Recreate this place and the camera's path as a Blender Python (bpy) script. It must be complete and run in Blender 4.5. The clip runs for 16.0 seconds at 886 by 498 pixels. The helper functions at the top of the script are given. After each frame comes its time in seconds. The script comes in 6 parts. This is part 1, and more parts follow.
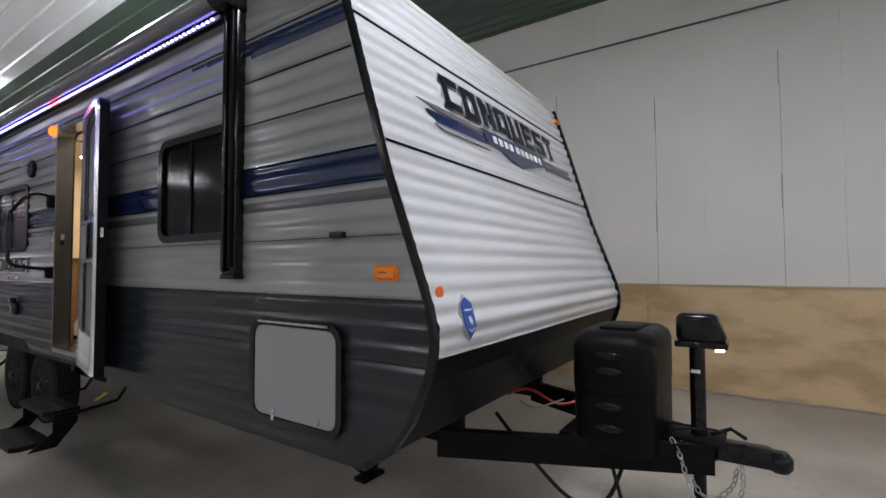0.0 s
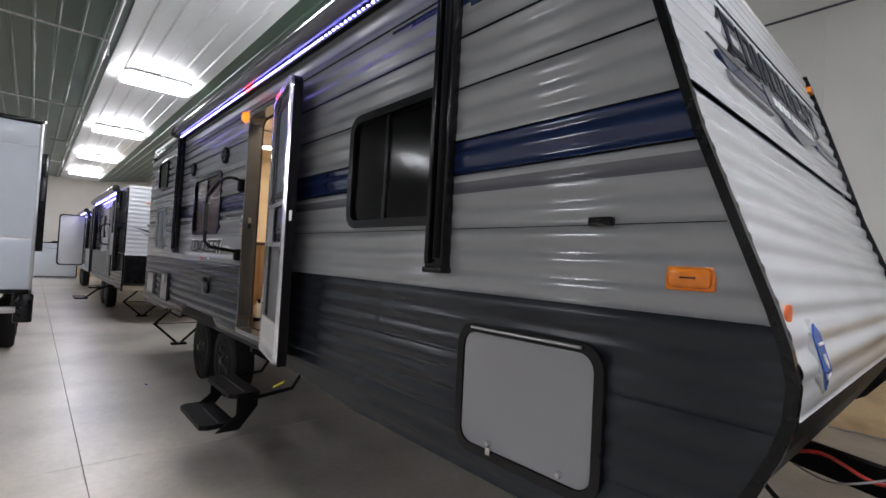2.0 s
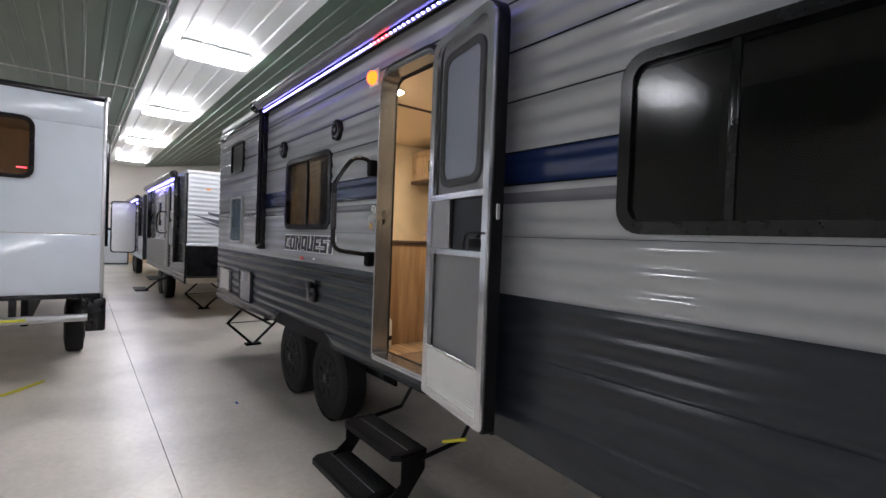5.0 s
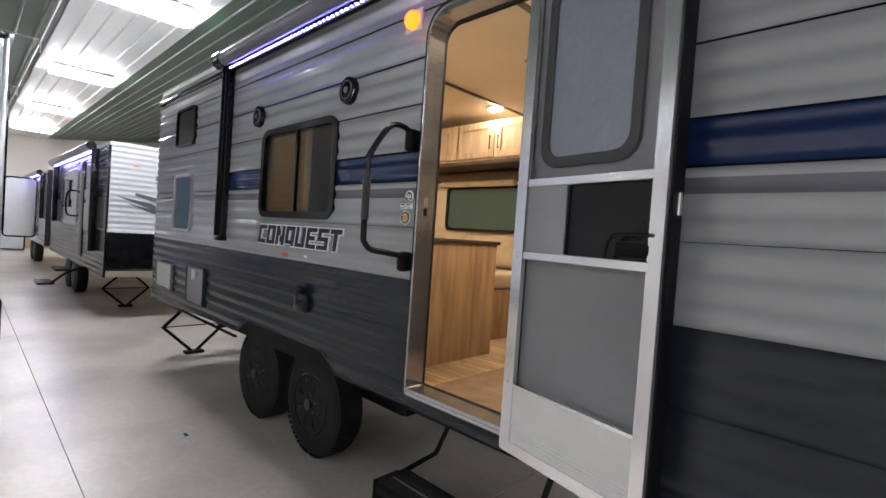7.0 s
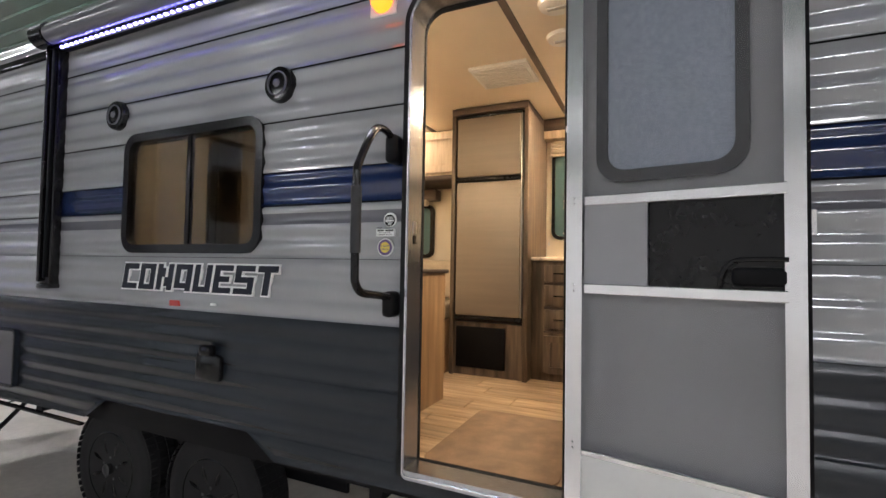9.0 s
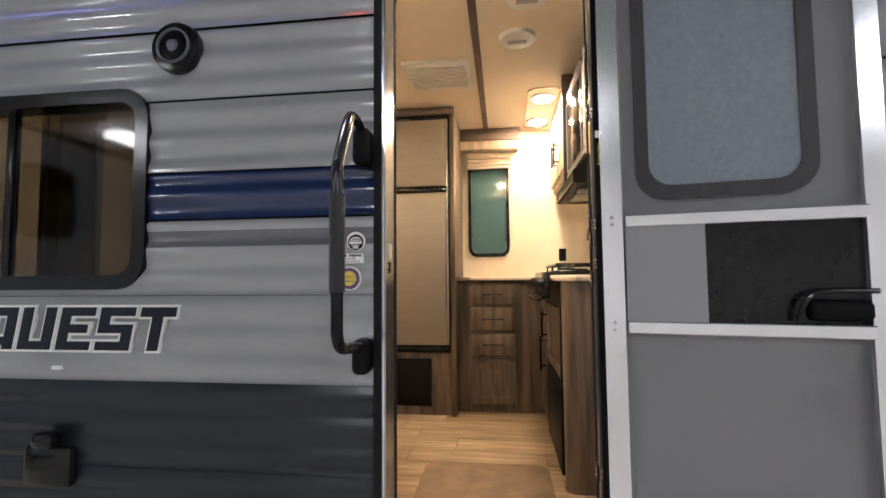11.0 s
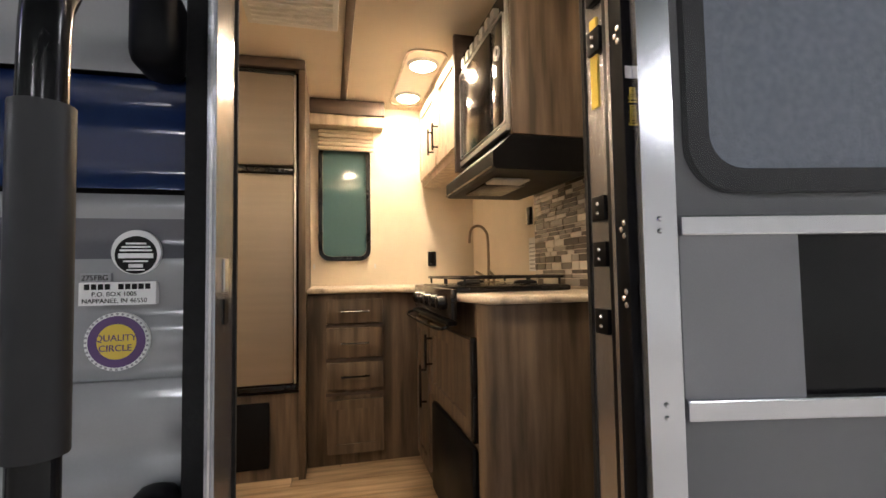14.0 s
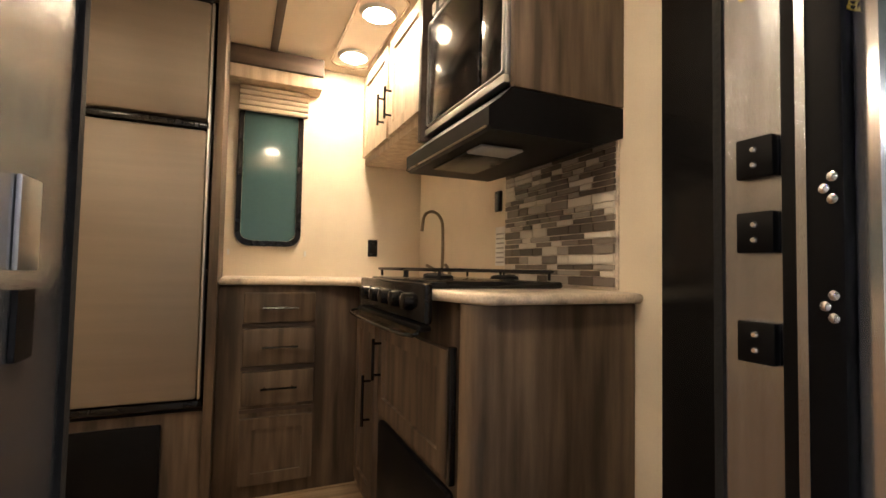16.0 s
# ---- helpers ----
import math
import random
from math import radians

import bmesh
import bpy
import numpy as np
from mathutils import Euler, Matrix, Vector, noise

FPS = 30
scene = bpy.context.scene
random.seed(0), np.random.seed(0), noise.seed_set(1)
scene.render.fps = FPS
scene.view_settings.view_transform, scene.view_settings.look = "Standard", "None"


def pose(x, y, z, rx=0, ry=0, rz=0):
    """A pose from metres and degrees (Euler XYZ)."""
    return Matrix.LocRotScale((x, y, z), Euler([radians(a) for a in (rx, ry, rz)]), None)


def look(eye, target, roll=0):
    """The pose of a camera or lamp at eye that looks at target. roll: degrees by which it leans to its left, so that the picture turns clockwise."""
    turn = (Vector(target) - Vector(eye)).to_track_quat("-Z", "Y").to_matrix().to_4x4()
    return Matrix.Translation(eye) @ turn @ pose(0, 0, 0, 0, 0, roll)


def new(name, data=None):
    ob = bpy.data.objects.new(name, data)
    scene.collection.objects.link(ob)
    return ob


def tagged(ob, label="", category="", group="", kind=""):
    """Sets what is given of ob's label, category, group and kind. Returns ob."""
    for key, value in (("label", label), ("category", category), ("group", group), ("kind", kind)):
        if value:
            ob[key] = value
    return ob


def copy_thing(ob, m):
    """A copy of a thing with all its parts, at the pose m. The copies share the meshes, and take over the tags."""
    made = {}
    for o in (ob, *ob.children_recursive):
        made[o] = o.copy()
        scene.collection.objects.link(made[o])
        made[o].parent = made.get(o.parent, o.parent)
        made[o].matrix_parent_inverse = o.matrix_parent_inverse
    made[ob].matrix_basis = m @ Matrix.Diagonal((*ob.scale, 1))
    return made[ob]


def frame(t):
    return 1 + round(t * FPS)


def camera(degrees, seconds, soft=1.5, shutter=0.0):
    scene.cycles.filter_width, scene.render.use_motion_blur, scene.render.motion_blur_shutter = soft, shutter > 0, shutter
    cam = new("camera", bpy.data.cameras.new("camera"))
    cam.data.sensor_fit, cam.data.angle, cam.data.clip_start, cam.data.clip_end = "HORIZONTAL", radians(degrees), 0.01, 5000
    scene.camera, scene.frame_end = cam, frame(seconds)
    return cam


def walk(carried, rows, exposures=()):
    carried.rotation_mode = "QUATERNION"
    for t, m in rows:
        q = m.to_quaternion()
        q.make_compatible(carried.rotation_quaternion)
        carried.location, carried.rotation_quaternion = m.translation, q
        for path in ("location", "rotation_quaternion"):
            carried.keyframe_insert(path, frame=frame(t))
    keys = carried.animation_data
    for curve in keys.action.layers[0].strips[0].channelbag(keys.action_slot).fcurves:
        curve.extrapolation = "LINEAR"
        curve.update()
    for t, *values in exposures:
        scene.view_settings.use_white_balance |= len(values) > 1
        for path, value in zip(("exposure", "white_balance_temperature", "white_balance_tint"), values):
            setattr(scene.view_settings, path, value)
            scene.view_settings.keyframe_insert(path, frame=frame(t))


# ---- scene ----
cam = camera(87.1, 16.0)
METRES, EYE, TILT, LEAN, TURN = 8.0, 1.5, 0.0, 0.0, 35.2
PATH = [
    (0, (-0.671, 0.631, 1.441), (-1.782, 2.293, 1.516), -0.2),
    (0.5, (-0.789, 0.641, 1.437), (-2.017, 2.218, 1.515), -0.1),
    (1, (-0.966, 0.63, 1.438), (-2.281, 2.136, 1.509), 1.0),
    (1.5, (-1.131, 0.647, 1.425), (-2.537, 2.069, 1.479), 2.1),
    (2, (-1.33, 0.713, 1.424), (-2.83, 2.034, 1.485), 3.0),
    (2.5, (-1.489, 0.741, 1.431), (-3.06, 1.977, 1.498), 3.0),
    (3, (-1.679, 0.696, 1.435), (-3.29, 1.88, 1.486), 2.8),
    (3.5, (-1.874, 0.619, 1.465), (-3.481, 1.809, 1.51), 1.8),
    (4, (-2.087, 0.579, 1.472), (-3.703, 1.757, 1.491), 2.0),
    (4.2, (-2.193, 0.541, 1.488), (-3.807, 1.722, 1.485), 2.1),
    (6.3, (-3.224, 0.561, 1.55), (-4.716, 1.892, 1.512), 2.7),
    (6.5, (-3.308, 0.553, 1.548), (-4.783, 1.903, 1.514), 3.1),
    (7, (-3.487, 0.531, 1.523), (-4.873, 1.972, 1.474), 4.0),
    (7.5, (-3.678, 0.497, 1.535), (-4.871, 2.102, 1.485), 2.8),
    (8, (-3.849, 0.493, 1.532), (-4.881, 2.206, 1.498), 2.6),
    (8.2, (-3.924, 0.499, 1.532), (-4.919, 2.234, 1.527), 2.1),
    (10.3, (-4.552, 0.615, 1.583), (-5.023, 2.554, 1.71), 0.8),
    (10.5, (-4.592, 0.651, 1.592), (-4.994, 2.606, 1.718), 0.5),
    (11, (-4.672, 0.743, 1.598), (-4.925, 2.723, 1.724), -0.5),
    (11.5, (-4.746, 0.816, 1.611), (-4.869, 2.809, 1.722), -0.7),
    (12, (-4.834, 0.92, 1.636), (-4.71, 2.913, 1.746), 0.0),
    (12.5, (-4.884, 1.003, 1.651), (-4.591, 2.978, 1.768), -0.1),
    (13, (-4.888, 1.112, 1.662), (-4.522, 3.075, 1.772), -0.9),
    (13.5, (-4.871, 1.245, 1.673), (-4.457, 3.199, 1.775), -1.7),
    (14, (-4.844, 1.337, 1.669), (-4.371, 3.277, 1.771), -0.9),
    (14.5, (-4.844, 1.425, 1.663), (-4.303, 3.349, 1.744), -0.7),
    (15, (-4.87, 1.539, 1.666), (-4.251, 3.439, 1.748), -0.1),
    (15.5, (-4.88, 1.617, 1.656), (-4.173, 3.486, 1.749), 0.7),
    (16, (-4.881, 1.686, 1.654), (-4.08, 3.516, 1.74), 1.1),
]
EXPOSURES = [(0, 0.15), (2, 0.24), (3.5, 0.5), (6.5, 0.68), (8, 1.0), (10.5, 0.95), (12.5, 0.8), (14, 0.6), (15, 0.48), (16, 0.3)]
walk(cam, [(t, look(eye, target, roll)) for t, eye, target, roll in PATH], EXPOSURES)


# ---- world: a closed hall, only a trace of ambient light ----
world = bpy.data.worlds.new("world")
scene.world = world
world.use_nodes = True
world.node_tree.nodes["Background"].inputs[0].default_value = (0.5, 0.55, 0.6, 1)
world.node_tree.nodes["Background"].inputs[1].default_value = 0.02

LAMP_POWER = 34.0      # hall fixtures
WARM_POWER = 200.0      # cabin ceiling pucks
LED_POWER = 22.0

# ---- materials ----
def mat(name, color, rough=0.5, metal=0.0, vary=0.12, scale=3.0, bump=0.0, bscale=60.0, coat=0.0, stretch=(1, 1, 1), spec=0.5, dark=None, thresh=(0.35, 0.7)):
    """Base colour with broad and fine variation, and fine relief."""
    m = bpy.data.materials.new(name)
    m.use_nodes = True
    nt = m.node_tree
    b = nt.nodes["Principled BSDF"]
    b.inputs["Roughness"].default_value, b.inputs["Metallic"].default_value = rough, metal
    b.inputs["Specular IOR Level"].default_value, b.inputs["Coat Weight"].default_value = spec, coat
    b.inputs["Coat Roughness"].default_value = 0.05
    tc, mp = nt.nodes.new("ShaderNodeTexCoord"), nt.nodes.new("ShaderNodeMapping")
    mp.inputs["Scale"].default_value = stretch
    nt.links.new(tc.outputs["Object"], mp.inputs["Vector"])
    broad, fine = nt.nodes.new("ShaderNodeTexNoise"), nt.nodes.new("ShaderNodeTexNoise")
    broad.inputs["Scale"].default_value, broad.inputs["Detail"].default_value = scale, 4
    fine.inputs["Scale"].default_value, fine.inputs["Detail"].default_value = bscale, 3
    ramp = nt.nodes.new("ShaderNodeValToRGB")
    lo = dark or tuple(c * (1 - vary) for c in color)
    hi = tuple(min(1, c * (1 + vary)) for c in color)
    ramp.color_ramp.elements[0].color, ramp.color_ramp.elements[1].color = (*lo, 1), (*hi, 1)
    ramp.color_ramp.elements[0].position, ramp.color_ramp.elements[1].position = thresh
    for n in (broad, fine):
        nt.links.new(mp.outputs[0], n.inputs["Vector"])
    nt.links.new(broad.outputs["Fac"], ramp.inputs[0])
    mix = nt.nodes.new("ShaderNodeMix")
    mix.data_type, mix.blend_type = "RGBA", "MULTIPLY"
    mix.inputs["Factor"].default_value = min(1, vary * 2)
    nt.links.new(ramp.outputs[0], mix.inputs["A"])
    nt.links.new(fine.outputs["Fac"], mix.inputs["B"])
    gain = nt.nodes.new("ShaderNodeMix")
    gain.data_type, gain.blend_type = "RGBA", "MULTIPLY"
    gain.inputs["Factor"].default_value = 1
    gain.inputs["B"].default_value = (1 + vary,) * 3 + (1,)
    nt.links.new(mix.outputs["Result"], gain.inputs["A"])
    nt.links.new(gain.outputs["Result"], b.inputs["Base Color"])
    rr = nt.nodes.new("ShaderNodeMapRange")
    rr.inputs["To Min"].default_value, rr.inputs["To Max"].default_value = max(0.02, rough * 0.85), min(1, rough * 1.2)
    nt.links.new(broad.outputs["Fac"], rr.inputs["Value"])
    nt.links.new(rr.outputs[0], b.inputs["Roughness"])
    if bump:
        bp = nt.nodes.new("ShaderNodeBump")
        bp.inputs["Strength"].default_value, bp.inputs["Distance"].default_value = min(1, bump), 0.002
        nt.links.new(fine.outputs["Fac"], bp.inputs["Height"])
        nt.links.new(bp.outputs[0], b.inputs["Normal"])
    return m


def wood(name, c1, c2, rough=0.5, grain=(2, 30, 2), coat=0.0, per=0.25):
    m = mat(name, c2, rough, 0, 0.15, 2.0, 0.15, 90, coat, grain, dark=c1)
    nt = m.node_tree
    info = nt.nodes.new("ShaderNodeObjectInfo")
    hsv = nt.nodes.new("ShaderNodeHueSaturation")
    rng = nt.nodes.new("ShaderNodeMapRange")
    rng.inputs["To Min"].default_value, rng.inputs["To Max"].default_value = 1 - per, 1 + per
    b = nt.nodes["Principled BSDF"]
    src = b.inputs["Base Color"].links[0].from_socket
    nt.links.new(info.outputs["Random"], rng.inputs["Value"])
    nt.links.new(rng.outputs[0], hsv.inputs["Value"])
    nt.links.new(src, hsv.inputs["Color"])
    nt.links.new(hsv.outputs[0], b.inputs["Base Color"])
    return m


def glow(name, color, power):
    m = bpy.data.materials.new(name)
    m.use_nodes = True
    b = m.node_tree.nodes["Principled BSDF"]
    b.inputs["Base Color"].default_value = (*color, 1)
    b.inputs["Emission Color"].default_value = (*color, 1)
    b.inputs["Emission Strength"].default_value = power
    return m


def glass(name, tint=(0.8, 0.85, 0.85), rough=0.0, shine=1.0):
    m = bpy.data.materials.new(name)
    m.use_nodes = True
    nt = m.node_tree
    nt.nodes.remove(nt.nodes["Principled BSDF"])
    out = nt.nodes["Material Output"]
    tr, gl, mx, lw, pw, fr = (nt.nodes.new("ShaderNode" + k) for k in ("BsdfTransparent", "BsdfGlossy", "MixShader", "LayerWeight", "Math", "Math"))
    tr.inputs[0].default_value = (*tint, 1)
    gl.inputs["Roughness"].default_value = rough
    lw.inputs[0].default_value = 0.5
    pw.operation, fr.operation = "POWER", "MULTIPLY_ADD"
    pw.inputs[1].default_value, fr.inputs[1].default_value, fr.inputs[2].default_value = 5, 0.95 * shine, 0.05 * shine
    nt.links.new(lw.outputs["Facing"], pw.inputs[0])
    nt.links.new(pw.outputs[0], fr.inputs[0])
    nt.links.new(fr.outputs[0], mx.inputs[0])
    nt.links.new(tr.outputs[0], mx.inputs[1])
    nt.links.new(gl.outputs[0], mx.inputs[2])
    nt.links.new(mx.outputs[0], out.inputs[0])
    return m


M_GREY = mat("siding_light_grey", (0.315, 0.32, 0.335), 0.15, 0, 0.03, 1.2, 0.03, 300, coat=0.5)
M_WHITE = mat("siding_white", (0.66, 0.68, 0.71), 0.2, 0, 0.03, 1.5, 0.03, 300, coat=0.4)
M_DARK = mat("siding_charcoal", (0.017, 0.021, 0.027), 0.24, 0, 0.06, 1.5, 0.03, 300, spec=0.38)
M_BLUE = mat("stripe_navy", (0.011, 0.024, 0.088), 0.18, 0, 0.08, 2, 0, 300, coat=0.5)
M_MARK = mat("decal_black_blue", (0.009, 0.011, 0.022), 0.3, 0, 0.08, 4, 0, 300, spec=0.3)
M_SLATE = mat("stripe_slate", (0.13, 0.13, 0.15), 0.2, 0, 0.05, 2, 0, 300, coat=0.4)
M_BLACK = mat("black_plastic", (0.008, 0.008, 0.009), 0.16, 0, 0.1, 6, spec=0.3)
M_SATIN = mat("black_powder_coat", (0.005, 0.005, 0.006), 0.42, 0, 0.15, 8, spec=0.10)
M_SOFT = mat("soft_grip", (0.020, 0.020, 0.022), 0.42, 0, 0.08, 30, spec=0.35)
M_RUBBER = mat("rubber", (0.011, 0.011, 0.012), 0.75, 0, 0.2, 10, 0.4, 160, spec=0.3)
M_CHROME = mat("polished_aluminium", (0.75, 0.75, 0.76), 0.24, 1, 0.04, 3, 0.05, 500, stretch=(20, 20, 1))
M_FRAME = mat("satin_bright_aluminium", (0.78, 0.79, 0.82), 0.17, 0.88, 0.03, 4, 0, 200)
M_JAMB = mat("mill_finish_aluminium", (0.46, 0.48, 0.53), 0.17, 0.9, 0.08, 3, 0.1, 300, stretch=(30, 30, 1))
M_BRONZE = mat("brushed_bronze_metal", (0.26, 0.21, 0.16), 0.28, 1, 0.08, 8)
M_ALU = mat("brushed_aluminium", (0.62, 0.62, 0.63), 0.34, 1, 0.06, 3, 0.06, 500)
M_STEEL = mat("galvanised_steel", (0.5, 0.5, 0.5), 0.35, 1, 0.15, 20)
M_STEELD = mat("dull_dark_steel", (0.10, 0.10, 0.105), 0.4, 1, 0.2, 20)
M_HATCH = mat("hatch_panel_grey", (0.33, 0.33, 0.35), 0.45, 0, 0.04, 2, 0.1, 500)
M_DOORIN = mat("door_skin_grey", (0.28, 0.28, 0.295), 0.5, 0, 0.05, 3, 0.1, 400)
M_AMBER = mat("amber_lens", (0.95, 0.25, 0.008), 0.12, 0, 0.1, 30, 0.1, 300, coat=0.6)
M_AMBERLIT = glow("amber_lens_lit", (1.0, 0.15, 0.01), 2.2)
M_LED = glow("led_blue_white", (0.22, 0.20, 1.0), LED_POWER)
M_LEDR = glow("led_red", (1.0, 0.05, 0.08), LED_POWER)
M_LAMP = glow("fixture_diffuser", (0.93, 0.935, 1.0), LAMP_POWER)
M_PUCK = glow("puck_diffuser", (1.0, 0.78, 0.53), WARM_POWER)
M_JACKLED = glow("jack_led", (1.0, 0.95, 0.8), 30)
M_GLASS = glass("clear_glass", (0.27, 0.27, 0.26), 0.05, 0.6)
M_TINT = glass("tinted_glass", (0.42, 0.42, 0.42), 0.12, 0.45)
M_FROST = mat("obscure_glass", (0.30, 0.34, 0.42), 0.42, 0, 0.12, 90, 0.9, 140, spec=0.4)
M_TEAL = mat("dark_teal_pane", (0.06, 0.12, 0.13), 0.08, 0, 0.05, 2)
M_CONC = mat("concrete", (0.535, 0.49, 0.44), 0.30, 0, 0.14, 0.9, 0.12, 22, dark=(0.42, 0.385, 0.345), thresh=(0.36, 0.58))
rr_ = [n for n in M_CONC.node_tree.nodes if n.type == "MAP_RANGE"][0]     # polished and dull patches
rr_.inputs["To Min"].default_value, rr_.inputs["To Max"].default_value = 0.25, 0.40
M_GREEN = mat("ceiling_green_metal", (0.045, 0.085, 0.06), 0.35, 0, 0.06, 1.0, 0, 50)
M_CEILW = mat("ceiling_white_metal", (0.72, 0.74, 0.74), 0.35, 0, 0.03, 1.0, 0, 50)
M_WALLW = mat("white_board", (0.86, 0.85, 0.825), 0.6, 0, 0.04, 0.8, 0.1, 80)
M_WALLB = mat("painted_end_wall", (0.68, 0.64, 0.59), 0.7, 0, 0.05, 0.8, 0.1, 80)
M_PLY = mat("plywood", (0.66, 0.49, 0.29), 0.5, 0, 0.16, 1.6, 0.1, 60, stretch=(1, 1, 2.4), dark=(0.54, 0.38, 0.205), thresh=(0.38, 0.56))
M_CABIN = mat("cabin_wall_cream", (0.72, 0.64, 0.52), 0.6, 0, 0.05, 6, 0.1, 200)
M_CABCEIL = mat("cabin_ceiling_cream", (0.74, 0.66, 0.55), 0.7, 0, 0.03, 4, 0.1, 200)
M_WOOD = wood("cabinet_wood_brown", (0.048, 0.034, 0.024), (0.150, 0.108, 0.076), 0.5, (14, 14, 1.2), per=0.06)
M_WOODL = wood("cabinet_wood_light", (0.42, 0.33, 0.24), (0.55, 0.45, 0.34), 0.5, (14, 14, 1.2), per=0.05)
M_WOODP = wood("panel_wood_oak", (0.28, 0.17, 0.09), (0.42, 0.28, 0.16), 0.5, (10, 10, 1.0), per=0.05)
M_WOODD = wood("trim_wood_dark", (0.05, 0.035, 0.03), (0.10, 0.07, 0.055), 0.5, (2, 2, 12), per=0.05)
M_PLANK = wood("floor_plank", (0.22, 0.15, 0.09), (0.44, 0.32, 0.21), 0.4, (1.5, 16, 1), per=0.22)
M_FRIDGE = mat("fridge_steel_look", (0.245, 0.205, 0.165), 0.46, 0.35, 0.05, 2, 0.05, 300, stretch=(1, 1, 20))
M_COUNTER = mat("marble_laminate", (0.60, 0.52, 0.43), 0.3, 0, 0.25, 14, 0.05, 200, dark=(0.30, 0.25, 0.21), thresh=(0.3, 0.5))
M_TILE = mat("mosaic_tile", (0.4, 0.37, 0.34), 0.25, 0, 0.1, 20)
M_TYRE = M_RUBBER
M_MAT = mat("mat_brown", (0.22, 0.15, 0.10), 0.9, 0, 0.2, 12, 0.5, 200)
M_FABRIC = mat("beige_fabric", (0.5, 0.42, 0.32), 0.9, 0, 0.1, 12, 0.5, 300)
M_WHITEP = mat("white_plastic", (0.66, 0.66, 0.65), 0.35, 0, 0.03, 8)
M_STICKW = mat("sticker_white", (0.8, 0.8, 0.8), 0.4, 0, 0.04, 20)
M_STICKY = mat("sticker_yellow", (0.75, 0.55, 0.08), 0.4, 0, 0.04, 20)
M_STICKP = mat("sticker_purple", (0.10, 0.05, 0.16), 0.4, 0, 0.04, 20)
M_RED = mat("red_plastic", (0.5, 0.03, 0.02), 0.4, 0, 0.1, 20)
M_ORANGE = mat("orange_sticker", (0.8, 0.16, 0.03), 0.5, 0, 0.05, 20)
M_BLUES = mat("badge_blue", (0.03, 0.10, 0.42), 0.25, 0, 0.1, 20)
M_YEL = mat("yellow_strap", (0.65, 0.6, 0.05), 0.6, 0, 0.1, 20)
M_T3 = mat("fibreglass_white", (0.60, 0.645, 0.70), 0.12, 0, 0.05, 1.2, 1.0, 2.6, coat=0.5)


def tile_random(m, stops):
    """Each piece takes its own tone."""
    nt = m.node_tree
    info, ramp = nt.nodes.new("ShaderNodeObjectInfo"), nt.nodes.new("ShaderNodeValToRGB")
    ramp.color_ramp.interpolation = "CONSTANT"
    while len(ramp.color_ramp.elements) < len(stops):
        ramp.color_ramp.elements.new(0.5)
    for e, (p, c) in zip(ramp.color_ramp.elements, stops):
        e.position, e.color = p, (*c, 1)
    mx = nt.nodes.new("ShaderNodeMix")
    mx.data_type, mx.blend_type = "RGBA", "MULTIPLY"
    mx.inputs["Factor"].default_value = 0.25
    b = nt.nodes["Principled BSDF"]
    src = b.inputs["Base Color"].links[0].from_socket
    nt.links.new(info.outputs["Random"], ramp.inputs[0])
    nt.links.new(ramp.outputs[0], mx.inputs["A"])
    nt.links.new(src, mx.inputs["B"])
    nt.links.new(mx.outputs["Result"], b.inputs["Base Color"])


tile_random(M_TILE, [(0.0, (0.12, 0.10, 0.085)), (0.3, (0.24, 0.205, 0.18)), (0.55, (0.42, 0.38, 0.33)), (0.74, (0.78, 0.73, 0.65))])

# ---- mesh helpers ----
def add_box(bm, x0, x1, y0, y1, z0, z1, bev=0.0, seg=1):
    x0, x1, y0, y1, z0, z1 = min(x0, x1), max(x0, x1), min(y0, y1), max(y0, y1), min(z0, z1), max(z0, z1)
    vs = [bm.verts.new(p) for p in ((x0, y0, z0), (x1, y0, z0), (x1, y1, z0), (x0, y1, z0), (x0, y0, z1), (x1, y0, z1), (x1, y1, z1), (x0, y1, z1))]
    fs = [bm.faces.new([vs[i] for i in f]) for f in ((3, 2, 1, 0), (4, 5, 6, 7), (0, 1, 5, 4), (1, 2, 6, 5), (2, 3, 7, 6), (3, 0, 4, 7))]
    if bev:
        es = list({e for f in fs for e in f.edges})
        bmesh.ops.bevel(bm, geom=es, offset=bev, segments=seg, affect="EDGES", profile=0.5)
    return bm


def lift(p, axis, d):
    return {"y": (p[0], d, p[1]), "x": (d, p[0], p[1]), "z": (p[0], p[1], d)}[axis]


def rrect(a0, a1, b0, b1, r, n=5, low=None):
    """A rounded outline; low: another radius for its two lower corners."""
    pts, q = [], r if low is None else low
    for cx, cy, s, r in ((a1 - r, b1 - r, 0, r), (a0 + r, b1 - r, 90, r), (a0 + q, b0 + q, 180, q), (a1 - q, b0 + q, 270, q)):
        for i in range(n + 1):
            a = radians(s + 90 * i / n)
            pts.append((cx + r * math.cos(a), cy + r * math.sin(a)))
    return pts


def add_plate(bm, pts, axis, d0, d1):
    a = [bm.verts.new(lift(p, axis, d0)) for p in pts]
    b = [bm.verts.new(lift(p, axis, d1)) for p in pts]
    bm.faces.new(a)
    bm.faces.new(b[::-1])
    for i in range(len(pts)):
        j = (i + 1) % len(pts)
        bm.faces.new((a[i], b[i], b[j], a[j]))
    return bm


